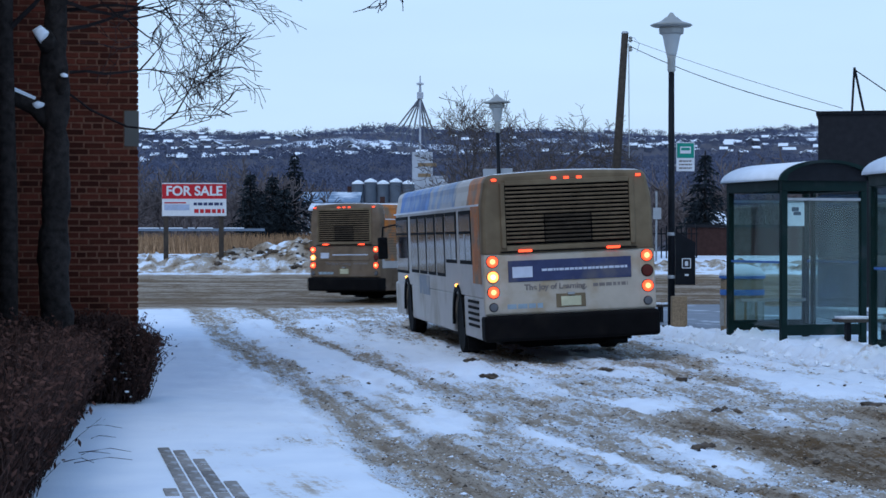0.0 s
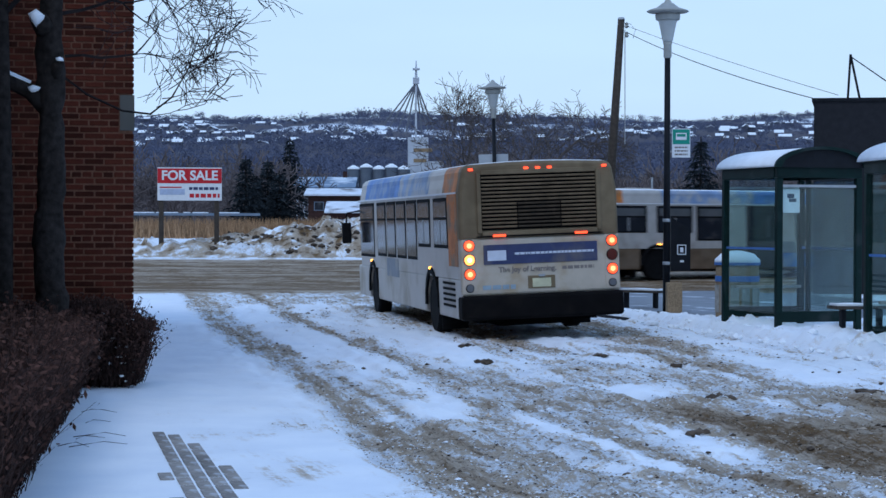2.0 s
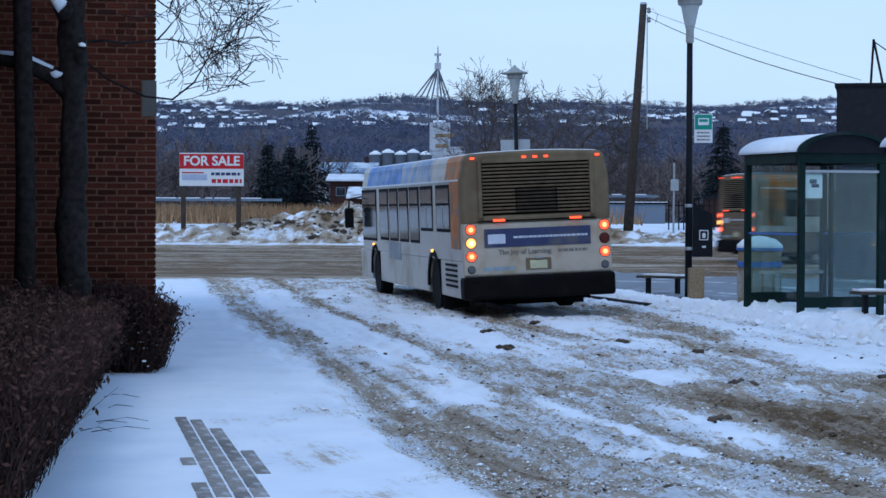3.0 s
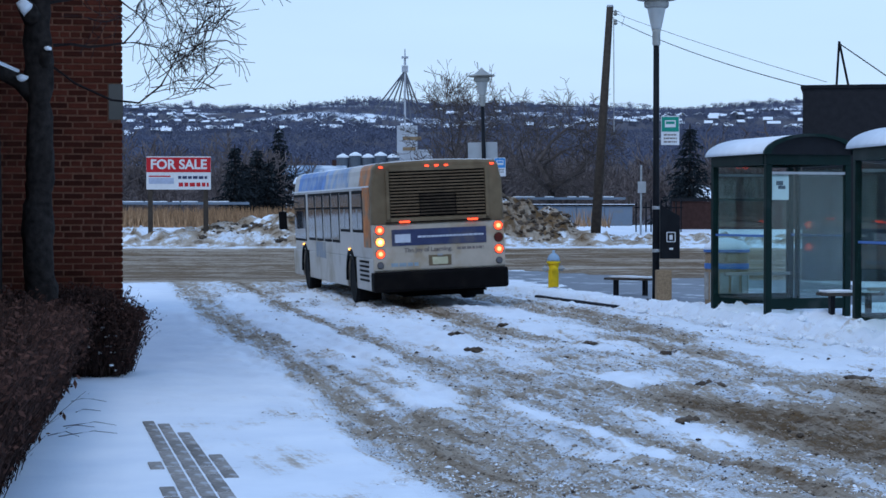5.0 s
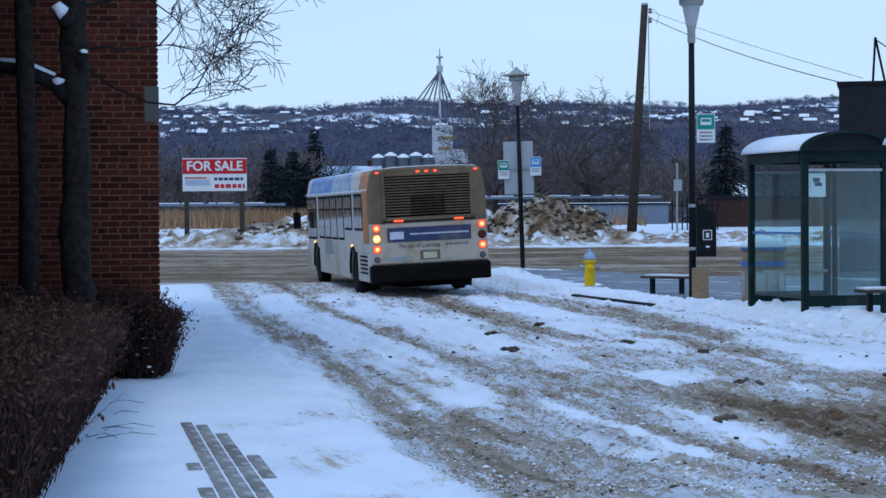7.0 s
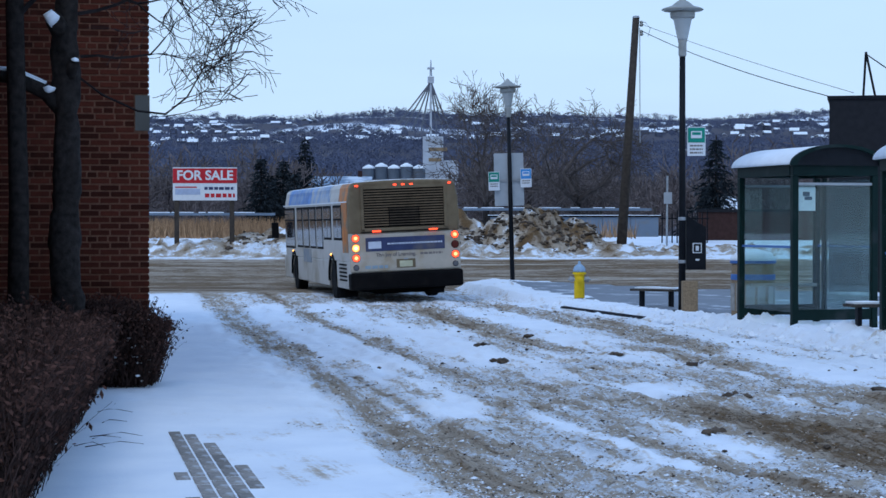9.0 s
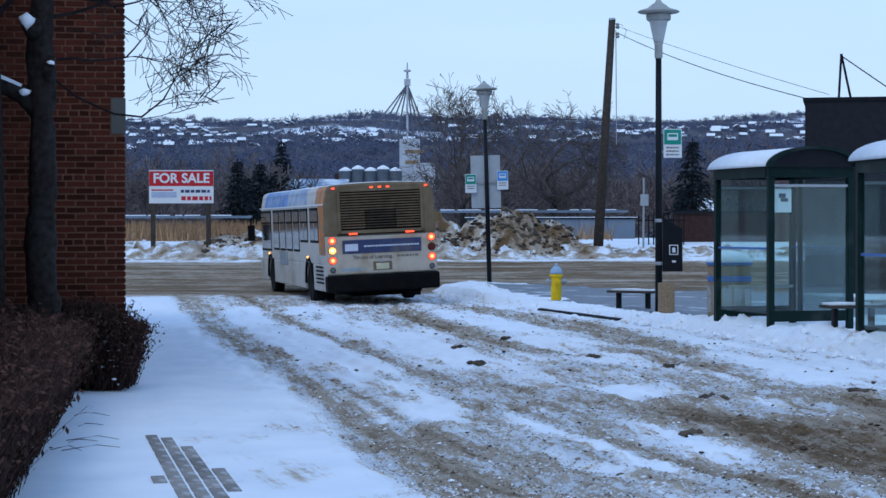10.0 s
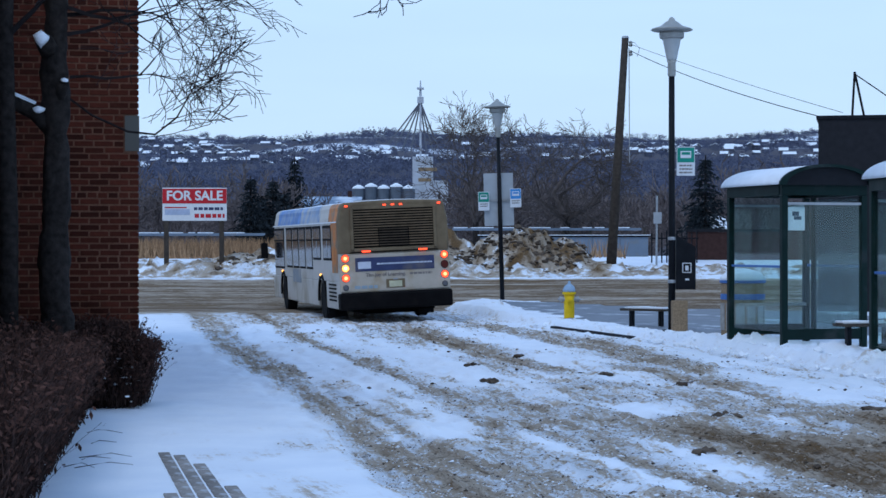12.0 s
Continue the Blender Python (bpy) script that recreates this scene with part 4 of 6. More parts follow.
# timetable cabinet strapped to the pole
cab_bm = prism([(0.075, 0.78), (0.44, 0.78), (0.44, 1.58), (0.25, 1.68), (0.075, 1.80)], -0.05, 0.09)
for v in cab_bm.verts:
    v.co = Vector((v.co.y, v.co.x, v.co.z))
bmesh.ops.recalc_face_normals(cab_bm, faces=cab_bm.faces[:])
cab = part("timetable_cabinet", cab_bm, M_BLKPAINT, lamp, "black timetable cabinet")
part("symbol_frame", box(0.19, 0.36, -0.062, -0.052, 1.09, 1.28, 0.012), M_WHITE, cab)
part("symbol_field", box(0.208, 0.342, -0.066, -0.0625, 1.108, 1.262, 0.004), M_BLKPAINT, cab)
part("symbol_figure", box(0.245, 0.305, -0.071, -0.0665, 1.135, 1.225, 0.004), M_WHITE, cab)
part("cabinet_label", box(0.245, 0.315, -0.06, -0.052, 0.95, 0.985), M_WHITE, cab)
for z in (0.9, 1.7):
    part("strap", lathe([(0.07, z), (0.075, z + 0.01), (0.075, z + 0.05), (0.07, z + 0.06)], 14), M_STEEL, lamp)

blk = thing("concrete_plinth", "tan pebbled concrete plinth at the lamp foot", "plinth", at=Matrix.Translation((4.36, 36.55, 0.14)))
part("block", box(-0.14, 0.14, -0.14, 0.14, 0, 0.60, 0.015), M_TAN, blk)

lamp2 = make_street_lamp((1.70, 57.0, 0.12), "black lamp post with transit plates and blank board", lean=-1.5)
part("blank_board", box(-0.45, 0.40, 0.085, 0.105, 2.2, 3.72, 0.006), M_GREYSIGN, lamp2, "blank grey aluminium board")
part("board_rail", box(-0.45, 0.40, 0.06, 0.084, 2.9, 2.95), M_STEEL, lamp2)
stop_sign(lamp2, -0.62, 2.65, M_SIGNGREEN, 2, 0.32)
stop_sign(lamp2, 0.30, 2.72, M_SIGNBLUE, 2, 0.32)
part("sign_bracket", box(-0.62, 0.62, -0.006, 0.0, 2.95, 2.98), M_STEEL, lamp2)


def make_hydrant():
    h = thing("fire_hydrant", "yellow fire hydrant standing in snow", "hydrant", at=Matrix.Translation((2.76, 43.4, 0.08)))
    part("barrel", lathe([(0.16, -0.1), (0.16, 0.03), (0.115, 0.04), (0.115, 0.60), (0.15, 0.61), (0.15, 0.65), (0.12, 0.66)], 18), M_YELLOW, h, smooth=False)
    part("bonnet", lathe([(0.135, 0.66), (0.14, 0.70), (0.11, 0.78), (0.05, 0.83), (0.03, 0.84), (0.03, 0.90)], 18), mat("pale_blue_enamel", (0.30, 0.42, 0.55), 0.5), h, "pale blue bonnet", smooth=True)
    for a in (0, 180, 270):
        m = Matrix.Rotation(radians(a), 4, "Z") @ Matrix.Translation((0.1, 0, 0.5)) @ Matrix.Rotation(radians(90), 4, "Y")
        part("nozzle_cap", lathe([(0.055, 0), (0.055, 0.07), (0.065, 0.075), (0.065, 0.11), (0.02, 0.115), (0.02, 0.15)], 12, m=m), M_YELLOW if a == 270 else M_STEEL, h)


make_hydrant()


def make_bench(name, at, length, rz, label):
    b = thing(name, label, "bench", group="platform benches", at=pose(*at, 0, 0, rz))
    for k in range(4):
        y = -0.2 + 0.11 * k
        part("slat", box(-length / 2, length / 2, y, y + 0.09, 0.40, 0.445, 0.006), M_DKWOOD, b)
    for x in (-length / 2 + 0.16, length / 2 - 0.16):
        part("leg", box(x - 0.035, x + 0.035, -0.05, 0.06, -0.02, 0.399, 0.008), M_BLKPAINT, b)
    bm = bmesh.new()
    box(-length / 2 + 0.05, length / 2 - 0.03, -0.1, 0.23, 0.446, 0.475, bm=bm)
    bmesh.ops.subdivide_edges(bm, edges=bm.edges[:], cuts=4, use_grid_fill=True)
    for v in bm.verts:
        if v.co.z > 0.47:
            v.co.z += 0.02 * nz(v.co.x * 5, v.co.y * 5, at[1])
    tagged(part("snow_cover", bm, M_SNOW, b, "thin layer of snow", smooth=True))


make_bench("bench", (4.03, 39.3, 0.06), 1.0, -38, "dark slatted bench with snow on the seat")
make_bench("bench", (6.25, 29.2, 0.17), 0.9, 12, "dark slatted bench between the shelters")


def make_bin():
    b = thing("litter_bin", "concrete litter bin with blue panels and domed lid", "litter bin", at=Matrix.Translation((5.28, 34.9, 0.15)))
    part("body", lathe([(0.36, 0), (0.38, 0.03), (0.38, 0.93), (0.36, 0.95)], 12), M_TAN, b)
    for k in range(12):
        m = Matrix.Rotation(radians(30 * k + 15), 4, "Z")
        bm = box(0.362, 0.385, -0.075, 0.075, 0.12, 0.60)
        bm.transform(m)
        part("panel", bm, M_CONC, b, "grey cast panel")
    part("band", lathe([(0.383, 0.66), (0.392, 0.67), (0.392, 0.75), (0.383, 0.76)], 24), M_BINPANEL, b, "blue band")
    part("lid", lathe([(0.40, 0.95), (0.41, 0.98), (0.39, 1.03), (0.28, 1.12), (0.1, 1.17), (0.0, 1.18)], 24), M_BINPANEL, b, "blue domed lid", smooth=True)
    part("snow_cap", lathe([(0.405, 1.0), (0.40, 1.05), (0.29, 1.15), (0.1, 1.20), (0.0, 1.21)], 24), M_SNOW, b, "snow on the lid", smooth=True)


make_bin()


# ---- bus shelters ----
def make_shelter(at, rz, label, long=2.1, wide=1.39):
    """Origin at the near left corner post; x across the gable, y along the vault."""
    s = thing("bus_shelter", label, "bus shelter", group="bus shelters", at=pose(*at, 0, 0, rz))
    H, t = 2.385, 0.10
    for x in (0, wide):
        for y in (0, long):
            part("post", box(x - t / 2, x + t / 2, y - t / 2, y + t / 2, -0.05, H, 0.008), M_GREEN, s)
    for y in (0, long):
        part("top_beam", box(-t / 2, wide + t / 2, y - 0.05, y + 0.05, H + 0.001, H + 0.17, 0.01), M_GREEN, s)
        part("sill_beam", box(t / 2, wide - t / 2, y - 0.03, y + 0.03, 0.10, 0.27, 0.008), M_GREEN, s)
        part("glazing_bar", box(t / 2, wide - t / 2, y - 0.035, y + 0.035, H - 0.15, H - 0.11), M_STEEL, s, "bright aluminium glazing bar")
        pane = part("pane", box(t / 2, wide - t / 2, y - 0.005, y + 0.005, 0.272, H - 0.152), M_GLASS, s)
        pane.visible_shadow = False
    for x in (0, wide):
        part("eave_beam", box(x - 0.06, x + 0.06, 0.055, long - 0.055, H + 0.002, H + 0.165, 0.01), M_GREEN, s)
        if x:
            part("sill_rail", box(x - 0.03, x + 0.03, t / 2, long - t / 2, 0.14, 0.20), M_GREEN, s)
        pane = part("pane", box(x - 0.005, x + 0.005, t / 2, long - t / 2, 0.22, H - 0.02), M_GLASS, s)
        pane.visible_shadow = False
        if x:
            part("back_panel", box(x - 0.03, x - 0.012, t / 2 + 0.02, long - t / 2 - 0.35, 0.3, H - 0.05), M_FROST, s, "frosted glass panel").visible_shadow = False
            part("mullion", box(x - 0.06, x - 0.006, long - t / 2 - 0.34, long - t / 2 - 0.24, 0.2, H), M_GREEN, s)
        part("blue_stripe", box(x - 0.008, x + 0.008, t / 2, long - t / 2, 1.24, 1.275), M_BINPANEL, s, "blue safety stripe")
    part("lean_rail", box(0.1, wide - 0.1, long - 0.22, long - 0.12, 0.58, 0.63, 0.01), M_LAMPHEAD, s, "pale leaning rail")
    # vaulted roof: dark ribs at the gables, skin, snow on top
    def arc(r_out, r_in, y0, y1, a0=0, a1=180, n=20):
        bm = bmesh.new()
        c = wide / 2
        rows = []
        for k in range(n + 1):
            a = radians(a0 + (a1 - a0) * k / n)
            rise = 0.33 / (wide / 2 + 0.14)
            rows.append([bm.verts.new((c - r * math.cos(a), y, H + 0.16 + r * math.sin(a) * rise)) for r in (r_out, r_in) for y in (y0, y1)])
        for p, q in zip(rows, rows[1:]):
            for i, j in ((0, 1), (1, 3), (3, 2), (2, 0)):
                bm.faces.new((p[i], p[j], q[j], q[i]))
        bm.faces.new([rows[0][i] for i in (0, 2, 3, 1)])
        bm.faces.new([rows[-1][i] for i in (0, 1, 3, 2)])
        bmesh.ops.recalc_face_normals(bm, faces=bm.faces[:])
        return bm
    R = wide / 2 + 0.10
    part("roof_skin", arc(R, R - 0.03, -0.12, long + 0.12), M_GREEN, s, smooth=False)
    for y in (-0.13, long + 0.06):
        part("gable_panel", arc(R - 0.031, 0.02, y + 0.02, y + 0.05), M_BLKPAINT, s, "dark gable panel")
    part("gable_rib", arc(R + 0.05, R - 0.07, -0.175, -0.122), M_GREEN, s, "dark green arched roof rim")
    snow = arc(R + 0.035, R + 0.002, -0.115, long + 0.11, 2, 150)
    part("roof_snow", snow, M_SNOW, s, "snow on the vaulted roof", smooth=True)
    return s


sh1 = make_shelter((5.37, 31.2, 0.17), 16.5, "green steel bus shelter with snowy vaulted roof", long=1.98)
part("notice", box(0.07, 0.37, 0.012, 0.016, 1.83, 2.20), M_WHITE, sh1, "white paper notice")
part("notice_print", box(0.15, 0.27, 0.008, 0.0115, 2.06, 2.13, 0.001), M_SUV, sh1)
part("notice_print", box(0.18, 0.31, 0.008, 0.0115, 2.00, 2.055, 0.001), M_SUV, sh1)
sh2 = make_shelter((6.38, 24.9, 0.13), 9, "green steel bus shelter with snowy vaulted roof", long=2.6)


# ---- charcoal building with roof mast ----
def make_dark_building():
    b = thing("charcoal_building", "windowless charcoal stucco building with roof mast", "building", at=pose(9.1, 48, 0, 0, 0, -12))
    part("wall", box(0, 26, 0, 12, -0.1, 4.82), M_CHAR, b)
    part("parapet", box(-0.05, 26.05, -0.05, 12.05, 4.82, 4.90), M_BLKPAINT, b)
    for dx in (0.0, 0.32):
        part("mast_leg", tube([(0.80 + dx * 0.9, 0.6, 4.9), (0.86, 0.6, 6.0)], 0.03, 6), M_BLKPAINT, b)
    part("mast_stay", tube([(0.86, 0.6, 5.95), (2.2, 0.7, 5.0)], 0.015, 5), M_BLKPAINT, b)


make_dark_building()


# ---- far side of the road ----
def make_cladding_wall():
    w = thing("metal_fence_wall", "long blue-grey metal-clad wall with a top rail", "wall", at=pose(1.6, 86, 0))
    for k in range(6):
        part("panel", box(k * 1.22, k * 1.22 + 1.2, 0, 0.08, 0.6, 2.12, 0.01), M_GREYWALL, w)
    part("top_rail", box(-0.1, 7.4, -0.05, 0.12, 2.172, 2.20), M_SNOW, w, "snow along the top rail")
    part("rail", box(-0.1, 7.4, -0.06, 0.14, 2.10, 2.17), M_BLKPAINT, w)


make_cladding_wall()


def make_guard_rail(at, length, label):
    g = thing("guard_rail", label, "guard rail", group="guard rails across the road", at=pose(*at))
    part("rail", box(0, length, -0.03, 0.03, 0.45, 0.56, 0.01), M_GREYWALL, g)
    rng, x = random.Random(int(at[1])), 0.05
    while x < length - 0.8:
        w = rng.uniform(0.3, 1.1)
        part("snow_cover", box(x, min(length, x + w), -0.04, 0.04, 0.562, 0.60, 0.012), M_SNOW, g, "snow along the rail")
        x += w + rng.uniform(0.05, 0.6)
    for k in range(int(length / 1.2) + 1):
        part("post", box(0.1 + 1.2 * k, 0.2 + 1.2 * k, 0.032, 0.13, -0.5, 0.60), M_DKWOOD, g)


make_guard_rail((-13.4, 86.5, 1.72), 5.6, "snow-topped guard rail behind dry grass")
make_guard_rail((0.4, 88.0, 1.95), 8.4, "snow-topped guard rail above the metal-clad wall")
fb = thing("low_brick_wall", "low dark brick wall across the road", "wall", at=pose(9.9, 80, 0))
part("wall", box(0, 12, 0, 0.4, 0.5, 2.28), M_MAROON, fb)
part("coping", box(-0.06, 12.06, -0.06, 0.46, 2.285, 2.40), M_CHAR, fb)
fence = thing("iron_fence", "dark iron railing beside the brick wall", "fence", at=pose(8.3, 79, 0))
for k in range(10):
    part("bar", box(k * 0.2, k * 0.2 + 0.05, 0, 0.05, 0.6, 2.25 + 0.1 * (k % 2)), M_BLKPAINT, fence)
for z in (1.0, 2.0):
    part("rail", box(-0.05, 1.9, 0.052, 0.08, z, z + 0.05), M_BLKPAINT, fence)

def make_low_house(at, x0, x1, depth, eave, ridge, wall, roof, label, roof_label):
    h = thing("low_house", label, "house", group="low houses beyond the heaps", at=pose(*at))
    part("wall", box(x0, x1, 0, depth, -1, eave), wall, h)
    m = depth / 2
    part("roof", prism([(-0.3, eave + 0.003), (m, ridge - 0.12), (depth + 0.3, eave + 0.003), (depth + 0.3, eave + 0.1), (m, ridge), (-0.3, eave + 0.1)], x0 - 0.25, x1 + 0.25), roof, h, roof_label)
    for k in range(int((x1 - x0) / 1.3)):
        w = part("window", box(x0 + 0.35 + 1.3 * k, x0 + 0.95 + 1.3 * k, -0.03, 0.0, eave - 0.9, eave - 0.35), M_GREYWALL, h)
        part("pane", box(x0 + 0.4 + 1.3 * k, x0 + 0.9 + 1.3 * k, -0.04, -0.031, eave - 0.85, eave - 0.4), M_BUSGLASS, w)
    part("chimney", box(x1 - 0.8, x1 - 0.5, m - 0.15, m + 0.15, ridge - 0.15, ridge + 0.4), M_MAROON, h)


make_low_house((0, 120, 0), -7.9, -3.1, 5, 3.55, 4.05, M_MAROON, M_ROOFSNOW, "long low brown house beyond the heaps", "roof with patchy snow")
make_low_house((0, 112, 0), -6.2, -3.2, 4, 2.45, 3.15, M_MAROON, M_ROOFSNOW, "small dark shed with a snowy roof", "snow-covered roof")
make_low_house((0, 142, 0), -10.2, -6.2, 6, 4.4, 5.3, M_WHITEWALL, M_BLUEROOF, "pale house with a blue metal roof", "blue metal roof with thin snow")


post = thing("sign_post", "thin grey post with a small plate across the road", "post", at=pose(8.4, 78, 0))
part("pole", tube([(0, 0, 0.4), (0.02, 0, 3.7)], 0.04, 8), M_STEEL, post)
part("plate", box(-0.12, 0.2, -0.06, -0.041, 2.6, 3.05, 0.005), M_GREYSIGN, post)
hs3 = thing("low_house", "low house with a snow-covered roof behind the conifer", "house", at=pose(14.8, 112, 0))
part("wall", box(0.0, 1.3, 0, 4, -1, 2.4), M_MAROON, hs3)
part("roof", prism([(-0.3, 2.4), (2.0, 3.2), (4.3, 2.4), (4.3, 2.55), (2.0, 3.4), (-0.3, 2.55)], -0.1, 1.4), M_SNOW, hs3, "snow-covered roof")


def make_elevator():
    """Grain elevator: white block, steel bins with snowy roofs and a spout tower."""
    e = thing("grain_elevator", "distant white grain elevator with steel bins and spout tower", "grain elevator", at=pose(-4.1, 340, 0))
    part("head_house", box(-1.2, 2.3, 0, 5, -4, 16.9), M_WHITEWALL, e)
    part("annex", box(2.3, 4.9, 0.2, 5, -4, 12.8), M_WHITEWALL, e)
    for k, z in enumerate((12.6, 14.4)):
        part("painted_band", box(-0.2, 2.0 + k, -0.06, -0.01, z, z + 0.6), M_TAN, e, "faded tan band")
    for k in range(5):
        x = -10.4 + 2.15 * k
        part("bin", lathe([(1.05, -4), (1.05, 11.3 + 0.3 * (k % 2))], 16, m=Matrix.Translation((x, -2, 0))), M_BINSTEEL, e, "corrugated steel bin", smooth=False)
        part("bin_roof", lathe([(1.12, 11.32 + 0.3 * (k % 2)), (1.0, 11.6 + 0.3 * (k % 2)), (0.2, 12.0 + 0.3 * (k % 2))], 16, m=Matrix.Translation((x, -2, 0))), M_SNOW, e, "snowy cone roof")
    top = Vector((0.15, 2, 27.2))
    part("tower", box(-0.02, 0.32, 1.8, 2.2, 16.9, 26.2), M_WHITEWALL, e)
    part("tower_head", box(-0.4, 0.7, 1.5, 2.5, 26.2, 27.3), M_WHITEWALL, e)
    part("antenna", tube([(0.15, 2, 27.4), (0.15, 2, 30.2)], [0.25, 0.08], 6), M_WHITEWALL, e)
    part("platform", box(-0.45, 0.75, 1.5, 2.5, 28.6, 28.9), M_WHITEWALL, e)
    for x in (-5.5, -4.3, -2.9, -1.5, 1.2, 2.2, 3.2):
        part("spout", tube([top + Vector((0.03 * x, 0, -1.0)), Vector((x, 2, 17.5 + 0.3 * abs(x)))], 0.14, 6), M_SPOUT, e)


make_elevator()


# ---- the tree before the wall, hedges, pavers, clods ----
def make_street_tree():
    tree = thing("street_tree", "dark bare tree with pruned snow-tipped stubs", "tree", at=Matrix.Translation((-3.98, 20.3, 0)))
    bm = bmesh.new()
    zs = [-0.1 + 0.07 * k for k in range(82)]
    tube([(0.035 * nz(z * 0.9, 1.0), 0.03 * nz(z, 5.0), z) for z in zs], [(0.172 - 0.012 * z) * (1 + 0.22 * nz(z * 1.6, 9.0)) for z in zs], 22, bm)
    for v in bm.verts:
        k = 1 + 0.16 * nz(v.co.x * 9, v.co.y * 9, v.co.z * 4, 5)
        v.co.x, v.co.y = v.co.x * k, v.co.y * k
    tube([(-0.02, 0, 2.95), (-0.2, -0.05, 3.14), (-0.5, -0.1, 3.28), (-0.8, -0.1, 3.32)], [0.10, 0.085, 0.075, 0.06], 8, bm)
    tube([(0.05, -0.05, 3.28), (0.12, -0.18, 3.42)], [0.07, 0.055], 8, bm)
    tube([(-0.05, -0.08, 3.78), (-0.08, -0.26, 3.86)], [0.11, 0.09], 8, bm)
    part("trunk", bm, M_BARK, tree, smooth=True)
    bm = bmesh.new()
    tube([(-0.75, -0.1, 3.375), (-0.5, -0.1, 3.34), (-0.2, -0.05, 3.21)], [0.03, 0.045, 0.04], 6, bm)
    for at, size, flat in (((0.13, -0.2, 3.45), 0.05, 0.6), ((-0.09, -0.29, 3.86), 0.075, 1.0), ((-0.16, -0.1, 3.16), 0.07, 0.6)):
        lump = bmesh.new()
        rock(lump, at, size, random.Random(at[2]), flat)
        part("snow_lump", lump, M_SNOW, tree, "lump of snow on a pruned stub", smooth=True)
    part("snow_tuft", bm, M_SNOW, tree, "snow on the stubs", smooth=True)
    crown = bmesh.new()
    rng = random.Random(17)
    for x, y, z, dx, dz, r, ln in ((0.05, 0, 4.5, 1.0, 0.12, 0.035, 0.75), (0.0, 0, 4.25, 1.0, -0.1, 0.03, 0.8), (0.05, 0.1, 4.9, 1.0, -0.25, 0.035, 0.9), (0, 0, 5.2, 1.0, -0.2, 0.04, 1.0),
                                   (0, 0, 5.3, 0.8, 0.3, 0.04, 1.0), (0.0, 0, 4.7, 0.5, 0.4, 0.035, 0.9), (0, 0, 4.9, -0.8, 0.3, 0.05, 1.0), (0, 0, 5.5, 0.1, 1, 0.06, 1.0),
                                   (0.1, 0.1, 3.95, 1, 0.05, 0.026, 0.85), (0.15, 0.0, 3.5, 1, 0.1, 0.022, 0.8), (0.2, -0.1, 4.6, 1, -0.25, 0.03, 0.95), (0.1, 0.1, 4.15, 1, 0.25, 0.026, 0.8), (0.2, 0, 4.85, 1, -0.35, 0.03, 0.9)):
        grow(crown, Vector((x, y, z)), Vector((dx, rng.uniform(-0.3, 0.3), dz)), r, ln * 0.94, 5, rng, bend=0.42, split=(2, 3), taper=0.6, up=0.01, sides=4, thin=0.0036)
    # one long drooping bough that reaches past the corner of the wall
    tube([(0.05, 0.0, 3.35), (0.35, 0.1, 3.12), (0.72, 0.12, 2.95), (1.0, 0.15, 2.92), (1.22, 0.2, 3.1), (1.4, 0.2, 3.42), (1.5, 0.2, 3.75)], [0.018, 0.014, 0.012, 0.011, 0.010, 0.008, 0.005], 5, crown)
    for k in range(9):
        grow(crown, Vector((1.0 + 0.06 * k, 0.17, 2.9 + 0.09 * k)), Vector((1, rng.uniform(-0.4, 0.4), rng.uniform(-0.1, 0.6))), 0.007, 0.4, 2, rng, bend=0.4, sides=4, thin=0.005)
    # a long bough overhead whose tips hang into view
    tube([(0, 0, 5.0), (1.2, 0, 5.6), (2.3, 0, 5.3), (2.95, -0.1, 4.75), (3.2, -0.1, 4.42), (3.45, -0.1, 4.28), (3.7, -0.1, 4.32)], [0.05, 0.04, 0.03, 0.016, 0.010, 0.007, 0.004], 5, crown)
    for k in range(7):
        grow(crown, Vector((3.05 + 0.08 * k, -0.1, 4.62 - 0.05 * k)), Vector((rng.uniform(-0.3, 1), rng.uniform(-0.3, 0.3), rng.uniform(-0.8, 0.1))), 0.006, 0.2, 2, rng, bend=0.4, sides=4, thin=0.005)
    part("crown", crown, M_TWIG, tree, "tangle of bare twigs")
    t2 = thing("street_tree", "slim dark tree stem beside the hedge", "tree", at=Matrix.Translation((-4.42, 20.0, 0)))
    part("trunk", tube([(0, 0, -0.1), (0.02, 0, 2), (-0.02, 0, 4), (0.05, 0, 6)], [0.12, 0.10, 0.09, 0.07], 10), M_BARK, t2, smooth=True)
    limb = bmesh.new()
    grow(limb, Vector((0.03, 0, 3.9)), Vector((0.6, -0.2, 0.8)), 0.03, 0.7, 3, rng, bend=0.5, sides=5, thin=0.005)
    part("limb", limb, M_TWIG, t2, "thin bare limb")


make_street_tree()


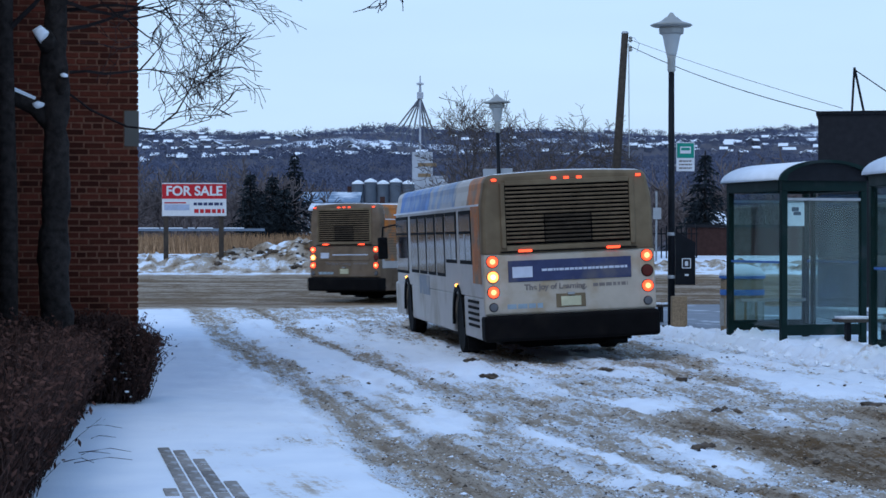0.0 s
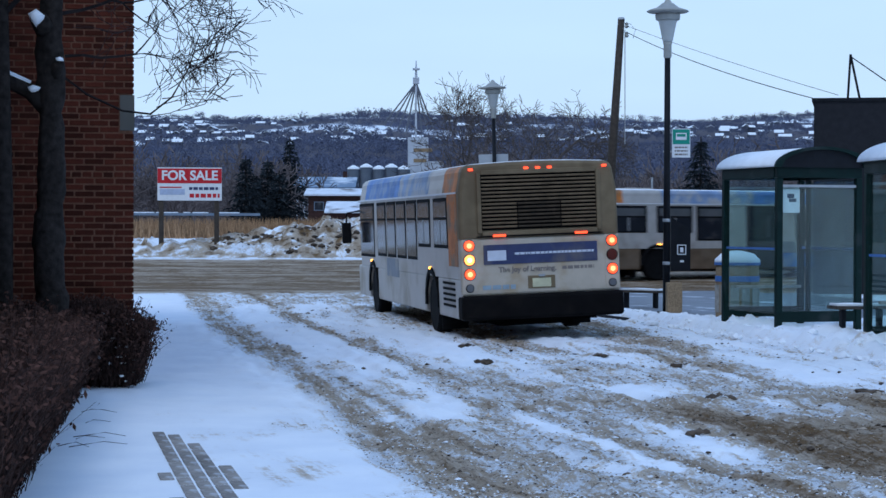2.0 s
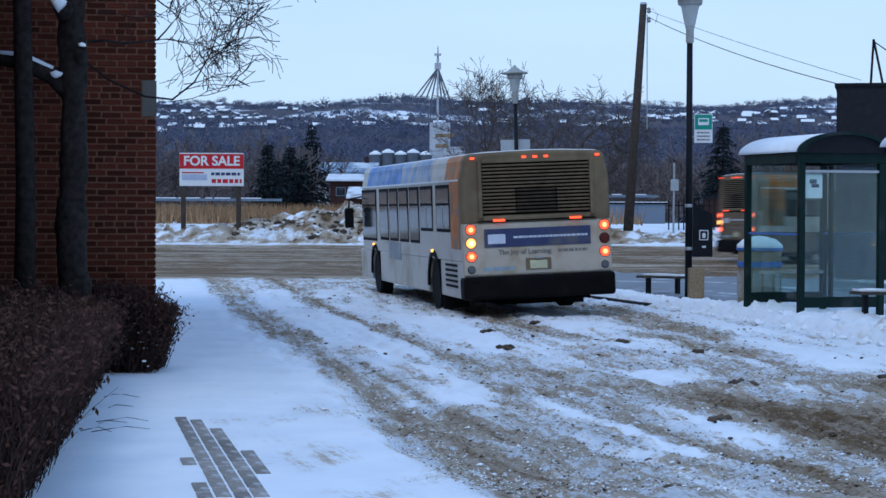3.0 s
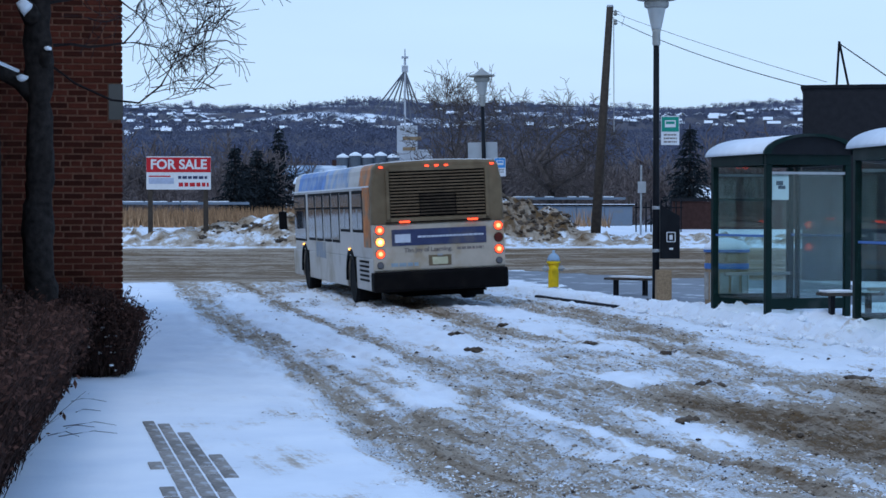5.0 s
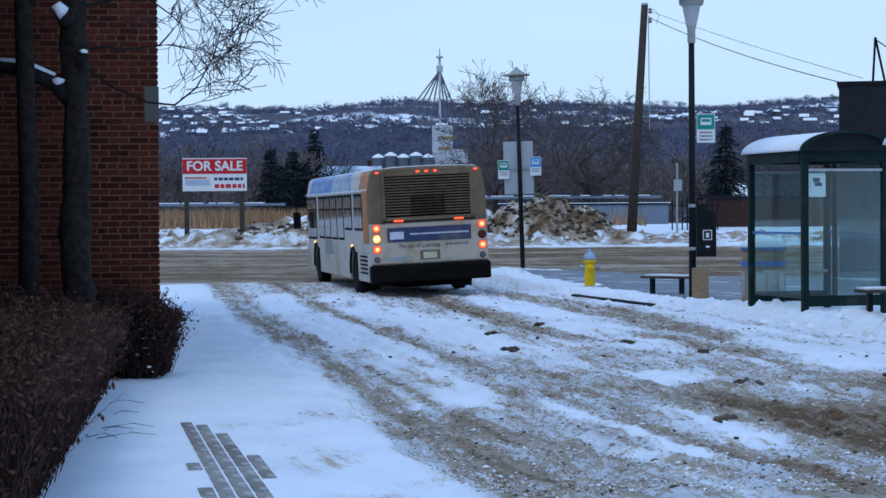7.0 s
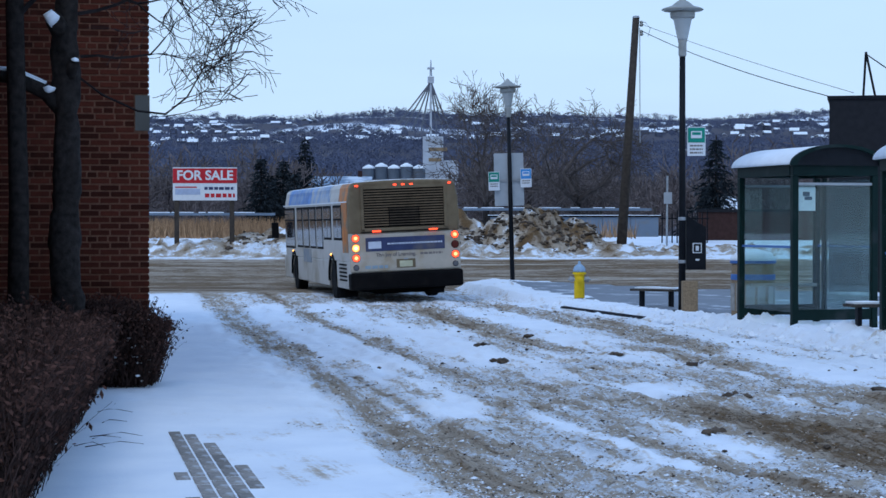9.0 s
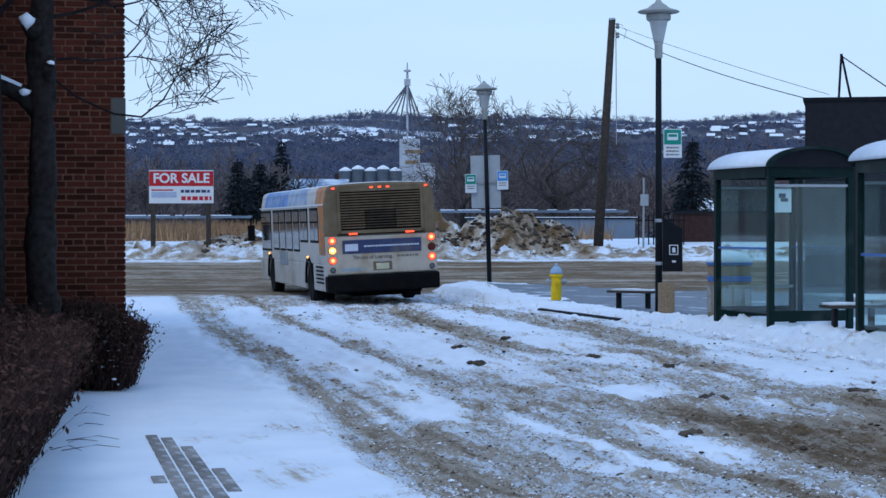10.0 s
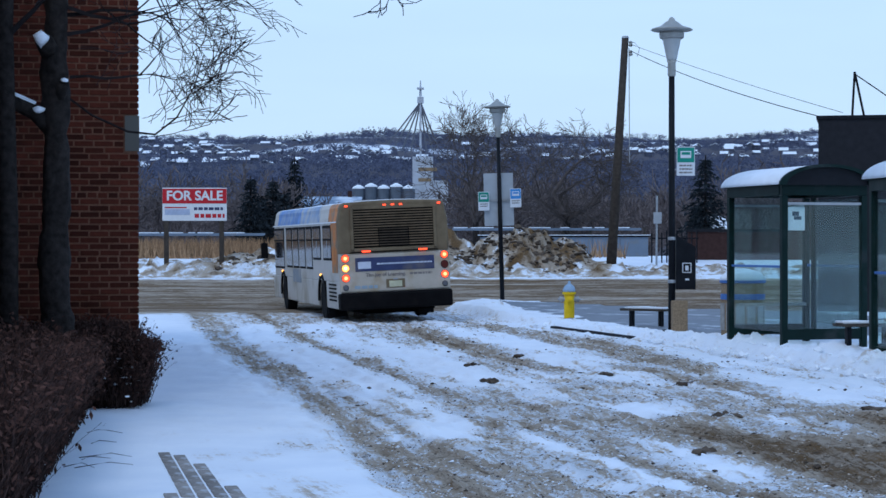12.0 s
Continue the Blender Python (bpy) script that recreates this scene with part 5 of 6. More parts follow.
def make_hedge(name, x0, x1, y0, y1, h, slope, count, seed, label):
    """Leafless hedge: many fine upright twigs with a few withered leaves and caught snow. slope: x drift along y."""
    hedge = thing(name, label, "hedge", group="hedges")
    rng = random.Random(seed)
    tv, tf, lv, lf = [], [], [], []
    for i in range(count):
        y = rng.uniform(y0, y1)
        x = x0 + (x1 - x0) * rng.random() ** 0.75 + slope * (y - y0)
        edge = min(x - (x0 + slope * (y - y0)), (x1 + slope * (y - y0)) - x, y - y0, y1 - y)
        hh = h * (0.80 + 0.25 * nz(x * 2.0, y * 1.2, seed)) * (0.86 + min(0.14, edge))
        p = Vector((x, y, rng.uniform(0, 0.15 if edge > 0.1 else 0.6)))
        d = Vector((rng.uniform(-0.45, 0.45), rng.uniform(-0.45, 0.45), 1)).normalized()
        ln = rng.uniform(0.3, 1.0) * hh
        for s in range(3):
            q = p + d * ln / 3
            q.z = min(q.z, hh + rng.uniform(-0.04, 0.06))
            w = 0.0045 - 0.0009 * s
            a = Vector((rng.uniform(-1, 1), rng.uniform(-1, 1), 0)).normalized() * w
            k = len(tv)
            tv += [p - a, p + a, q + a * 0.8, q - a * 0.8]
            tf.append((k, k + 1, k + 2, k + 3))
            if rng.random() < 0.85:
                c = q + Vector((rng.uniform(-0.03, 0.03), rng.uniform(-0.03, 0.03), rng.uniform(-0.02, 0.02)))
                u = Vector((rng.uniform(-1, 1), rng.uniform(-1, 1), rng.uniform(-1, 1))).normalized() * rng.uniform(0.012, 0.034)
                v = u.orthogonal().normalized() * rng.uniform(0.008, 0.016)
                k = len(lv)
                lv += [c - u, c + v, c + u, c - v]
                lf.append((k, k + 1, k + 2, k + 3))
            p = q
            d = (d + Vector((rng.uniform(-0.5, 0.5), rng.uniform(-0.5, 0.5), rng.uniform(-0.1, 0.3)))).normalized()
    for nm, v, f, m in (("twig_mass", tv, tf, M_HEDGE), ("foliage", lv, lf, M_DRYLEAF)):
        me = bpy.data.meshes.new(nm)
        me.from_pydata(v, [], f)
        me.materials.append(m)
        ob = new(nm, me)
        ob.parent = hedge
        tagged(ob, kind="stuff")
    bm = bmesh.new()
    for i in range(count // 200):
        y = rng.uniform(y0, y1)
        x = rng.uniform(x0, x1) + slope * (y - y0)
        rock(bm, (x, y, rng.uniform(0.05, h * 0.75)), rng.uniform(0.006, 0.022), rng, 0.7)
    for i in range(26 if count < 20000 else 30):
        y = y0 + (y1 - y0) * rng.random() ** 2
        x = x1 - abs(rng.gauss(0, 0.25)) * (x1 - x0) + slope * (y - y0)
        rock(bm, (x, y, rng.uniform(0.05, h * 0.72)), rng.uniform(0.015, 0.035), rng, 0.4)
        if count < 20000:
            rock(bm, (rng.uniform(x0 + 0.35, x1 - 0.05), y0 + rng.uniform(-0.02, 0.08), rng.choice((0.35, 0.55, 0.78)) + rng.gauss(0, 0.06)), rng.uniform(0.02, 0.05), rng, 0.45)
    tagged(part("caught_snow", bm, M_SNOW, hedge, "bits of snow caught in twigs"), kind="stuff")


def fallen_twigs():
    """Thin twigs lying in the snow beside the hedge."""
    rng = random.Random(14)
    for k in range(6):
        y = rng.uniform(15.2, 19.0)
        x = -2.75 - 0.13 * (y - 13) + rng.uniform(0.0, 0.25)
        a = rng.uniform(-0.3, 0.9)
        ln = rng.uniform(0.2, 0.5)
        pts = [(x + ln * f * math.cos(a), y + ln * f * math.sin(a), 0.02 + 0.10 * f * (1 - f) * rng.uniform(0.5, 1.5)) for f in (0, 0.3, 0.6, 1.0)]
        tagged(link("fallen_twig", tube(pts, [0.004, 0.0035, 0.003, 0.002], 5), M_HEDGE), "thin bare twig lying on the snow", "twig", group="twigs by the hedge")


fallen_twigs()
make_hedge("hedge", -4.6, -3.27, 21.4, 22.1, 1.08, 0.0, 12000, 3, "leafless brown hedge at the foot of the brick wall")
make_hedge("hedge", -4.14, -2.46, 11.0, 20.2, 1.1, -0.13, 66000, 5, "long leafless brown hedge along the pavement")


def make_pavers():
    """A strip of clay pavers bared of snow."""
    strip = thing("paver_strip", "strip of grey clay pavers bared of snow", "paving", kind="structure")
    rng = random.Random(8)
    meshes = []
    for L in (0.385, 0.37):
        b = box(-0.049, 0.049, -L / 2, L / 2, -0.03, 0.012, 0.006)
        me = bpy.data.meshes.new("paver")
        b.to_mesh(me)
        b.free()
        me.materials.append(M_PAVER)
        meshes.append(me)
    for r in range(13):
        for c in range(6):
            along = 12.2 + r * 0.43 + (0.2 if c % 2 else 0)
            keep = 1.0 if c in (1, 2, 3) else 0.0 if c == 5 else 0.25
            if along > 16.7 or rng.random() > keep or (along > 16.0 and c == 3):
                continue
            x = -2.45 + 0.118 * c - 0.20 * (along - 16.6)
            ob = new("paver", rng.choice(meshes))
            ob.parent = strip
            ob.matrix_basis = pose(x, along, -0.003 + rng.uniform(-0.002, 0.002), rng.uniform(-0.3, 0.3), rng.uniform(-0.5, 0.5), 11.3)


make_pavers()


def make_clods():
    rng = random.Random(12)
    bm = bmesh.new()
    for i in range(260):
        y = 13 + 34 * rng.random() ** 1.3
        x = rng.uniform(-3, 6)
        if lane_u(x, y) < 0.2 or x > float(np.interp(y, KERB_Y, KERB_X)) - 0.1:
            continue
        rock(bm, (x, y, 0.0), rng.choice((0.012, 0.016, 0.02, 0.025, 0.035)), rng, 0.5)
    for x, y, s in ((3.08, 25.1, 0.13), (2.9, 20.4, 0.12), (2.2, 27.0, 0.07), (0.6, 25.6, 0.1), (4.6, 21.2, 0.1), (2.25, 17.0, 0.09), (0.45, 28.9, 0.09), (1.2, 31.5, 0.08)):
        for k in range(4):
            rock(bm, (x + rng.uniform(-1, 1) * s, y + rng.uniform(-1, 1) * s, 0.01), s * rng.uniform(0.5, 0.9), rng, 0.55)
    tagged(link("slush_clods", bm, M_CLOD), "frozen brown lumps of slush on the lane", "slush", kind="stuff")


make_clods()


def make_crumbs():
    """Loose crumbs of snow, sand and frozen earth thrown up by tyres."""
    rng = random.Random(77)
    for name, lo, hi, tint, label in (("snow_crumbs", 0.10, 0.95, M_CRUMBSNOW, "loose white crumbs of snow"), ("sandy_crumbs", 0.14, 1.7, M_CRUMBSAND, "loose sandy crumbs of slush"),
                                      ("dark_crumbs", 0.18, 1.7, M_CLOD, "small dark crumbs of frozen earth")):
        verts, faces = [], []
        for i in range(26000 if name != "dark_crumbs" else 9000):
            y = 12.6 + 34 * rng.random() ** 1.7
            x = rng.uniform(-0.24, 0.25) * y if y < 26 else rng.uniform(-6, 6)
            if x > kerb_x(y) - 0.15 or lane_u(x, y) < -1.1 or rng.random() < (0.55 if lane_u(x, y) < 0.5 and y > 19 else 0):
                continue
            d = dirt_at(x, y)
            if not lo < d < hi or rng.random() > 0.25 + d:
                continue
            r = rng.uniform(0.004, 0.0095) * (1 + 1.2 * (rng.random() < 0.05)) * (0.6 + y / 45)
            z = rut_depth(x, y) + 0.2 * r
            k = len(verts)
            a = rng.uniform(0, 1.5)
            for m in range(4):
                q = r * rng.uniform(0.8, 2.2)
                verts.append((x + q * math.cos(a + 1.57 * m), y + q * math.sin(a + 1.57 * m), z + r * rng.uniform(-0.3, 0.2)))
            verts.append((x + r * rng.uniform(-0.5, 0.5), y + r * rng.uniform(-0.5, 0.5), z + r * rng.uniform(0.35, 0.9)))
            verts.append((x, y, z - r))
            for m in range(4):
                faces += [(k + m, k + (m + 1) % 4, k + 4), (k + (m + 1) % 4, k + m, k + 5)]
        me = bpy.data.meshes.new(name)
        me.from_pydata(verts, [], faces)
        me.materials.append(tint)
        tagged(new(name, me), label, "slush", kind="stuff")


make_crumbs()


def make_snow_lumps():
    """Ploughed lumps of snow lying along the kerb."""
    rng = random.Random(51)
    bm = bmesh.new()
    for i in range(420):
        y = rng.uniform(19, 43)
        o = abs(rng.gauss(0.1, 0.4))
        x = kerb_x(y) + o - 0.1
        if 36.6 < y < 41.8 and o < 0.45 or 5.1 < x and 30.9 < y < 33.6 or x > 6.2 and y < 28:
            continue
        z = (platform_z(x, y) if o > 0.3 else 0.06) - 0.01
        rock(bm, (x, y, z), rng.choice((0.025, 0.03, 0.04, 0.05, 0.08)), rng, 0.7)
    tagged(link("snow_lumps", bm, M_SNOW), "ploughed lumps of snow along the kerb", "snow", kind="stuff")


make_snow_lumps()


# ---- buses and car ----
def section(y, squeeze=0.0):
    """Body cross-section above the wheels: (x, z) going round from lower left."""
    w, pts = 1.29 - squeeze, []
    pts += [(-w, 0.98), (-w, 1.6), (-w + 0.012, 2.34), (-w + 0.03, 2.45), (-w + 0.06, 2.58)]
    for k in range(1, 5):
        a = radians(90 * k / 4)
        pts.append((-w + 0.06 + 0.15 * (1 - math.cos(a)), 2.60 + 0.18 * math.sin(a)))
    pts += [(-0.5, 2.805), (0, 2.815), (0.5, 2.805)]
    right = [(-x, z) for x, z in pts[:9]][::-1]
    return [(x, y, z) for x, z in pts + right]


def loft(rings, bm=None, caps=True):
    bm = bm or bmesh.new()
    vs = [[bm.verts.new(p) for p in r] for r in rings]
    n = len(vs[0])
    for a, b in zip(vs, vs[1:]):
        for k in range(n):
            bm.faces.new((a[k], a[(k + 1) % n], b[(k + 1) % n], b[k]))
    if caps:
        bm.faces.new(vs[0][::-1])
        bm.faces.new(vs[-1])
    bmesh.ops.recalc_face_normals(bm, faces=bm.faces[:])
    return bm


def round_lamp(x, z, r, material, parent, centre=None, name="tail_light"):
    m = Matrix.Translation((x, -0.02, z)) @ Matrix.Rotation(radians(90), 4, "X")
    l = part(name, lathe([(r, -0.01), (r, 0.02), (r * 0.85, 0.03), (r * 0.0, 0.034)], 18, m=m), material, parent)
    part("bezel", lathe([(r * 1.14, -0.012), (r * 1.14, 0.012), (r * 1.02, 0.016)], 18, m=m), M_BLACK, l)
    if centre:
        m = Matrix.Translation((x, -0.048, z)) @ Matrix.Rotation(radians(90), 4, "X")
        part("lamp_glow", lathe([(r * 0.5, 0), (r * 0.5, 0.012), (0.0, 0.016)], 14, m=m), centre, l)


def flank(s, a, b):
    """The x range from a (inner) to b (outer) on the left (-1) or right (1) flank."""
    return sorted((s * a, s * b))


WHEELS = ((2.75, -1), (2.75, 1), (9.85, -1), (9.85, 1))


def make_bus():
    bus = thing("city_bus", "dirty white low-floor city bus with orange and blue trim", "bus", group="city buses")
    rings = [section(0.10, 0.03), section(0.25), section(11.6), section(11.95, 0.06), section(12.15, 0.16)]
    part("body", loft(rings), M_BODY, bus)
    for a, b in ((0.02, 2.12), (3.38, 9.22), (10.48, 12.1)):
        part("skirt", box(-1.285, 1.285, a, b, 0.34, 0.979, 0.03), M_BODY, bus)
    # black boxes added below the floor so the underside looks shaded
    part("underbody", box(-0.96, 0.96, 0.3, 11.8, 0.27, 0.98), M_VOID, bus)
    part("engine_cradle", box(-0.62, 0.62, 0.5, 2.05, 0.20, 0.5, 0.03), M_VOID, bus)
    for x in (-1.05, 1.05):
        part("mudflap", box(x - 0.22, x + 0.22, 1.95, 1.98, 0.1, 0.5), M_BLACK, bus)
    # rear end: tan grimy moulding above, white engine door below
    def rear_ring(y, s):
        return [(x * s, y, 1.62 + (z - 1.62) * s) for x, _, z in [(-1.285, 0, 1.62)] + section(0)[2:-2] + [(1.285, 0, 1.62)]]
    part("rear_moulding", loft([rear_ring(0.24, 1.004), rear_ring(0.06, 1.004), rear_ring(0.0, 0.985), rear_ring(-0.015, 0.96)]), M_REAR, bus, "grimy tan rear moulding")
    part("engine_door", box(-1.285, 1.285, -0.02, 0.12, 0.72, 1.615, 0.035), M_REARLOW, bus, "white engine door streaked with grime")
    part("rear_bumper", box(-1.31, 1.31, -0.13, 0.25, 0.33, 0.715, 0.05), M_BUMPER, bus, "black rubber bumper")
    # flat black sheet in place of the shaded gap behind the slats
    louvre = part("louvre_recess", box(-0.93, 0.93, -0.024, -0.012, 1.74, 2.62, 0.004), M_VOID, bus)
    for side in (-1, 1):
        part("louvre_frame", box(side * 0.965 - 0.035, side * 0.965 + 0.035, -0.05, -0.012, 1.70, 2.66, 0.01), M_REAR, bus)
    for z in (1.69, 2.65):
        part("louvre_frame", box(-0.93, 0.93, -0.05, -0.012, z - 0.035, z + 0.035, 0.01), M_REAR, bus)
    for k in range(14):
        z = 1.79 + 0.06 * k
        for a, b in (((-0.92, -0.36), (-0.34, 0.34), (0.36, 0.92)) if k < 7 else ((-0.92, 0.92),)):
            bm = box(a, b, -0.008, 0.008, -0.015, 0.015)
            bm.transform(Matrix.Translation((0, -0.032, z)) @ Matrix.Rotation(radians(-38), 4, "X"))
            part("slat", bm, M_LOUVREDARK if (a == -0.34 and k < 7) else M_LOUVRE, louvre)
    part("louvre_seal", box(-1.02, 1.02, -0.046, -0.016, 1.632, 1.652), M_BUMPER, bus, "black rubber seal")
    ad = part("advert_board", box(-0.92, 0.92, -0.035, -0.021, 1.20, 1.51, 0.005), M_NAVY, bus, "navy blue advert panel")
    part("advert_logo", box(-0.86, -0.56, -0.041, -0.0355, 1.26, 1.42), M_PALE, ad, "pale logo block")
    text_bars("text_bar", -0.42, 0.86, 1.36, 0.035, -0.0355, ad, M_PALE, seed=2)
    text_on("lettering", "The Joy of Learning.", 0.115, Matrix.Translation((-0.22, -0.024, 1.11)), M_INK, bus, "small dark serif lettering")
    text_bars("text_bar", 0.34, 0.86, 1.11, 0.05, -0.0205, bus, M_INK, seed=12)
    part("plate_recess", box(-0.22, 0.22, -0.03, -0.0205, 0.80, 1.0, 0.004), M_REAR, bus)
    part("number_plate", box(-0.15, 0.15, -0.037, -0.0305, 0.82, 0.96, 0.004), M_PLATE, bus)
    part("plate_lamp", box(-0.05, 0.05, -0.06, -0.0305, 0.985, 1.02), M_STEEL, bus)
    text_bars("text_bar", -0.95, -0.4, 0.84, 0.07, -0.0205, bus, mat("faded_blue_print", (0.28, 0.36, 0.42), 0.7), seed=6)
    for x, z, m, c in ((-1.15, 1.51, M_RED, M_REDHOT), (-1.15, 1.285, M_TURN, M_TURNHOT), (-1.15, 1.06, M_RED, M_REDHOT), (1.16, 1.51, M_RED, M_REDHOT), (1.16, 1.285, M_REDDIM, None), (1.16, 1.06, M_RED, M_REDHOT)):
        round_lamp(x, z, 0.082, m, bus, c)
    for x in (-1.155, 1.155):
        round_lamp(x, 0.84, 0.06, M_CLEARLENS, bus, name="reverse_light")
        part("lamp_panel", box(x - 0.11, x + 0.11, -0.026, -0.0205, 0.75, 1.61, 0.004), M_REARLOW, bus)
    for x in (-0.66, 0.66):
        part("brake_bar", box(x - 0.10, x + 0.10, -0.075, -0.051, 1.635, 1.67, 0.005), M_RED, bus, "red high brake light")
    for x in (-1.08, -0.19, 0.0, 0.19, 1.08):
        part("marker_light", box(x - 0.035, x + 0.035, -0.045, -0.012, 2.685, 2.72, 0.006), M_RED, bus)
    # roof edge graphics, roof fittings
    part("roof_hatch", box(-0.4, 0.4, 2.2, 3.1, 2.805, 2.86, 0.02), M_BODY, bus)
    part("roof_hatch", box(-0.4, 0.4, 8.2, 9.1, 2.805, 2.86, 0.02), M_BODY, bus)
    part("roof_snow", loft([[(x * 0.97, y, z + 0.012) for x, _, z in section(0)[5:16]] for y in (0.05, 4, 8, 11.5)]), M_SNOW, bus, "thin snow on the roof", smooth=True)
    for s in (-1, 1):
        w = 1.291
        # gutter trim line
        part("gutter_trim", box(s * 1.27 - 0.02, s * 1.27 + 0.02, 0.25, 11.9, 2.335, 2.365), M_WHITE, bus)
        def cove(y0, y1, o=0.004):
            pts = [(s * -1 * x, z) for x, z in [(p[0], p[2]) for p in section(0)[2:8]]]
            bm = bmesh.new()
            rows = [[bm.verts.new((x + s * o, y, z + o)) for x, z in pts] + [bm.verts.new((x, y, z - 0.004)) for x, z in pts[::-1]] for y in (y0, y1)]
            n = len(rows[0])
            for k in range(n):
                bm.faces.new((rows[0][k], rows[0][(k + 1) % n], rows[1][(k + 1) % n], rows[1][k]))
            bm.faces.new(rows[0][::-1])
            bm.faces.new(rows[1])
            bmesh.ops.recalc_face_normals(bm, faces=bm.faces[:])
            return bm
        part("orange_cove", cove(0.26, 1.5), M_ORANGE, bus, "orange vinyl on the roof edge")
        part("blue_cove", cove(6.3, 10.8), M_BLUE, bus, "blue vinyl on the roof edge")
        part("pale_blue_cove", cove(2.9, 6.29), M_PALEBLUE, bus, "faded pale blue vinyl on the roof edge")
        part("orange_panel", box(*flank(s, w - 0.006, w + 0.004), 0.2, 1.0, 1.18, 2.335), M_ORANGE, bus, "orange vinyl rear quarter")
        # windows
        wins = [(1.02, 2.35, 1.46), (2.7, 4.0, 1.46), (4.15, 5.23, 1.22), (5.38, 6.48, 1.22), (6.63, 7.73, 1.22), (7.88, 9.05, 1.22)]
        wins += [(9.5, 11.6, 1.18)] if s < 0 else []
        doors = [] if s < 0 else [(6.0, 7.3), (10.6, 11.75)]
        for a, b, sill in wins:
            if any(a < d1 and b > d0 for d0, d1 in doors):
                continue
            win = part("window", box(*flank(s, w - 0.02, w + 0.006), a, b, sill, 2.29, 0.01), M_BLACK, bus, "black window frame")
            mid = (a + b) / 2
            for c, d in (((a + 0.06, mid - 0.03), (mid + 0.03, b - 0.06)) if sill > 1.4 else ((a + 0.06, b - 0.06),)):
                part("pane", box(s * (w + 0.0075) - 0.003, s * (w + 0.0075) + 0.003, c, d, sill + 0.06, 2.23), M_BUSGLASS, win)
            part("transom", box(s * (w + 0.010) - 0.006, s * (w + 0.010) + 0.006, a + 0.06, b - 0.06, 1.93, 1.97), M_BLACK, win)
            part("upper_pane", box(s * (w + 0.0125) - 0.002, s * (w + 0.0125) + 0.002, a + 0.09, b - 0.09, 1.98, 2.21), M_TRANSOM, win)
            if sill > 1.4:
                part("sash_bar", box(s * (w + 0.012) - 0.004, s * (w + 0.012) + 0.004, mid - 0.03, mid + 0.03, sill + 0.06, 1.93), M_STEEL, win)
        for a, b in doors:
            d = part("door", box(*flank(s, w - 0.02, w + 0.008), a, b, 0.36, 2.31, 0.012), M_BLACK, bus, "black folding door")
            for k in range(2):
                c = a + 0.07 + k * (b - a) / 2
                part("pane", box(s * (w + 0.010) - 0.003, s * (w + 0.010) + 0.003, c, c + (b - a) / 2 - 0.13, 0.55, 2.2), M_BUSGLASS, d)
        for wy in (2.75, 9.85):
            bm = bmesh.new()
            prev = None
            for k in range(17):
                a = math.pi * k / 16
                ring = [bm.verts.new((s * x, wy + r * math.cos(a), 0.47 + r * 1.02 * math.sin(a))) for r, x in ((0.54, 1.27), (0.54, 1.312), (0.64, 1.312), (0.64, 1.27))]
                if prev:
                    for i in range(4):
                        bm.faces.new((prev[i], prev[(i + 1) % 4], ring[(i + 1) % 4], ring[i]))
                prev = ring
            bmesh.ops.recalc_face_normals(bm, faces=bm.faces[:])
            part("wheel_arch", bm, M_BLACK, bus, "black wheel-arch lip")
            # black sheet painted as the shade inside the wheel arch
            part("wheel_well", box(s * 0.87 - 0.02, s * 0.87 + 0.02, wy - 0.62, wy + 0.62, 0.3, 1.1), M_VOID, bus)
        for k in range(5):
            part("side_vent", box(*flank(s, w - 0.01, w + 0.012), 0.55, 1.6, 0.52 + 0.09 * k, 0.56 + 0.09 * k), M_BUMPER, bus)
        for k in range(12):
            part("side_vent", box(*flank(s, w - 0.01, w + 0.010), 0.35, 0.85, 1.36 + 0.075 * k, 1.378 + 0.075 * k), M_ORANGE, bus)
        for y in (2.8, 9.95):
            part("side_marker", box(*flank(s, w - 0.01, w + 0.03), y - 0.06, y + 0.06, 1.09, 1.13, 0.006), M_AMBER, bus, "amber side marker lamp")
        part("skirt_graphic", box(*flank(s, w - 0.005, w + 0.003), 6.4, 7.9, 0.85, 1.2), mat("grey_vinyl", (0.22, 0.24, 0.27), 0.5, dirt=(0.35, 0.32, 0.28), dirt_amount=0.4), bus, "faded grey vinyl graphic")
        arm = part("mirror_arm", tube([(s * 1.25, 11.9, 2.15), (s * 1.5, 12.2, 2.1), (s * 1.52, 12.2, 1.9)], 0.02, 6), M_BLACK, bus)
        part("mirror", box(s * 1.52 - 0.10, s * 1.52 + 0.10, 12.12, 12.24, 1.45, 1.9, 0.03), M_BLACK, arm)
    part("blue_skirt_graphic", box(1.287, 1.294, 7.4, 9.15, 0.40, 0.84), M_BLUE, bus, "blue vinyl on the skirt")
    # front: windscreen, destination sign, bumper
    part("windscreen", box(-1.05, 1.05, 12.10, 12.17, 1.2, 2.3, 0.02), M_BUSGLASS, bus)
    part("front_bumper", box(-1.25, 1.25, 11.9, 12.28, 0.34, 0.7, 0.05), M_BUMPER, bus)
    part("destination_sign", box(1.285, 1.30, 9.3, 10.3, 2.08, 2.26), mat("amber_led_sign", (0.9, 0.25, 0.03), 0.5, emit=0.8), bus, "glowing amber destination sign")
    tyre = lathe([(0.30, -0.13), (0.44, -0.14), (0.48, -0.10), (0.48, 0.10), (0.44, 0.14), (0.30, 0.13)], 28, m=Matrix.Rotation(radians(90), 4, "Y"))
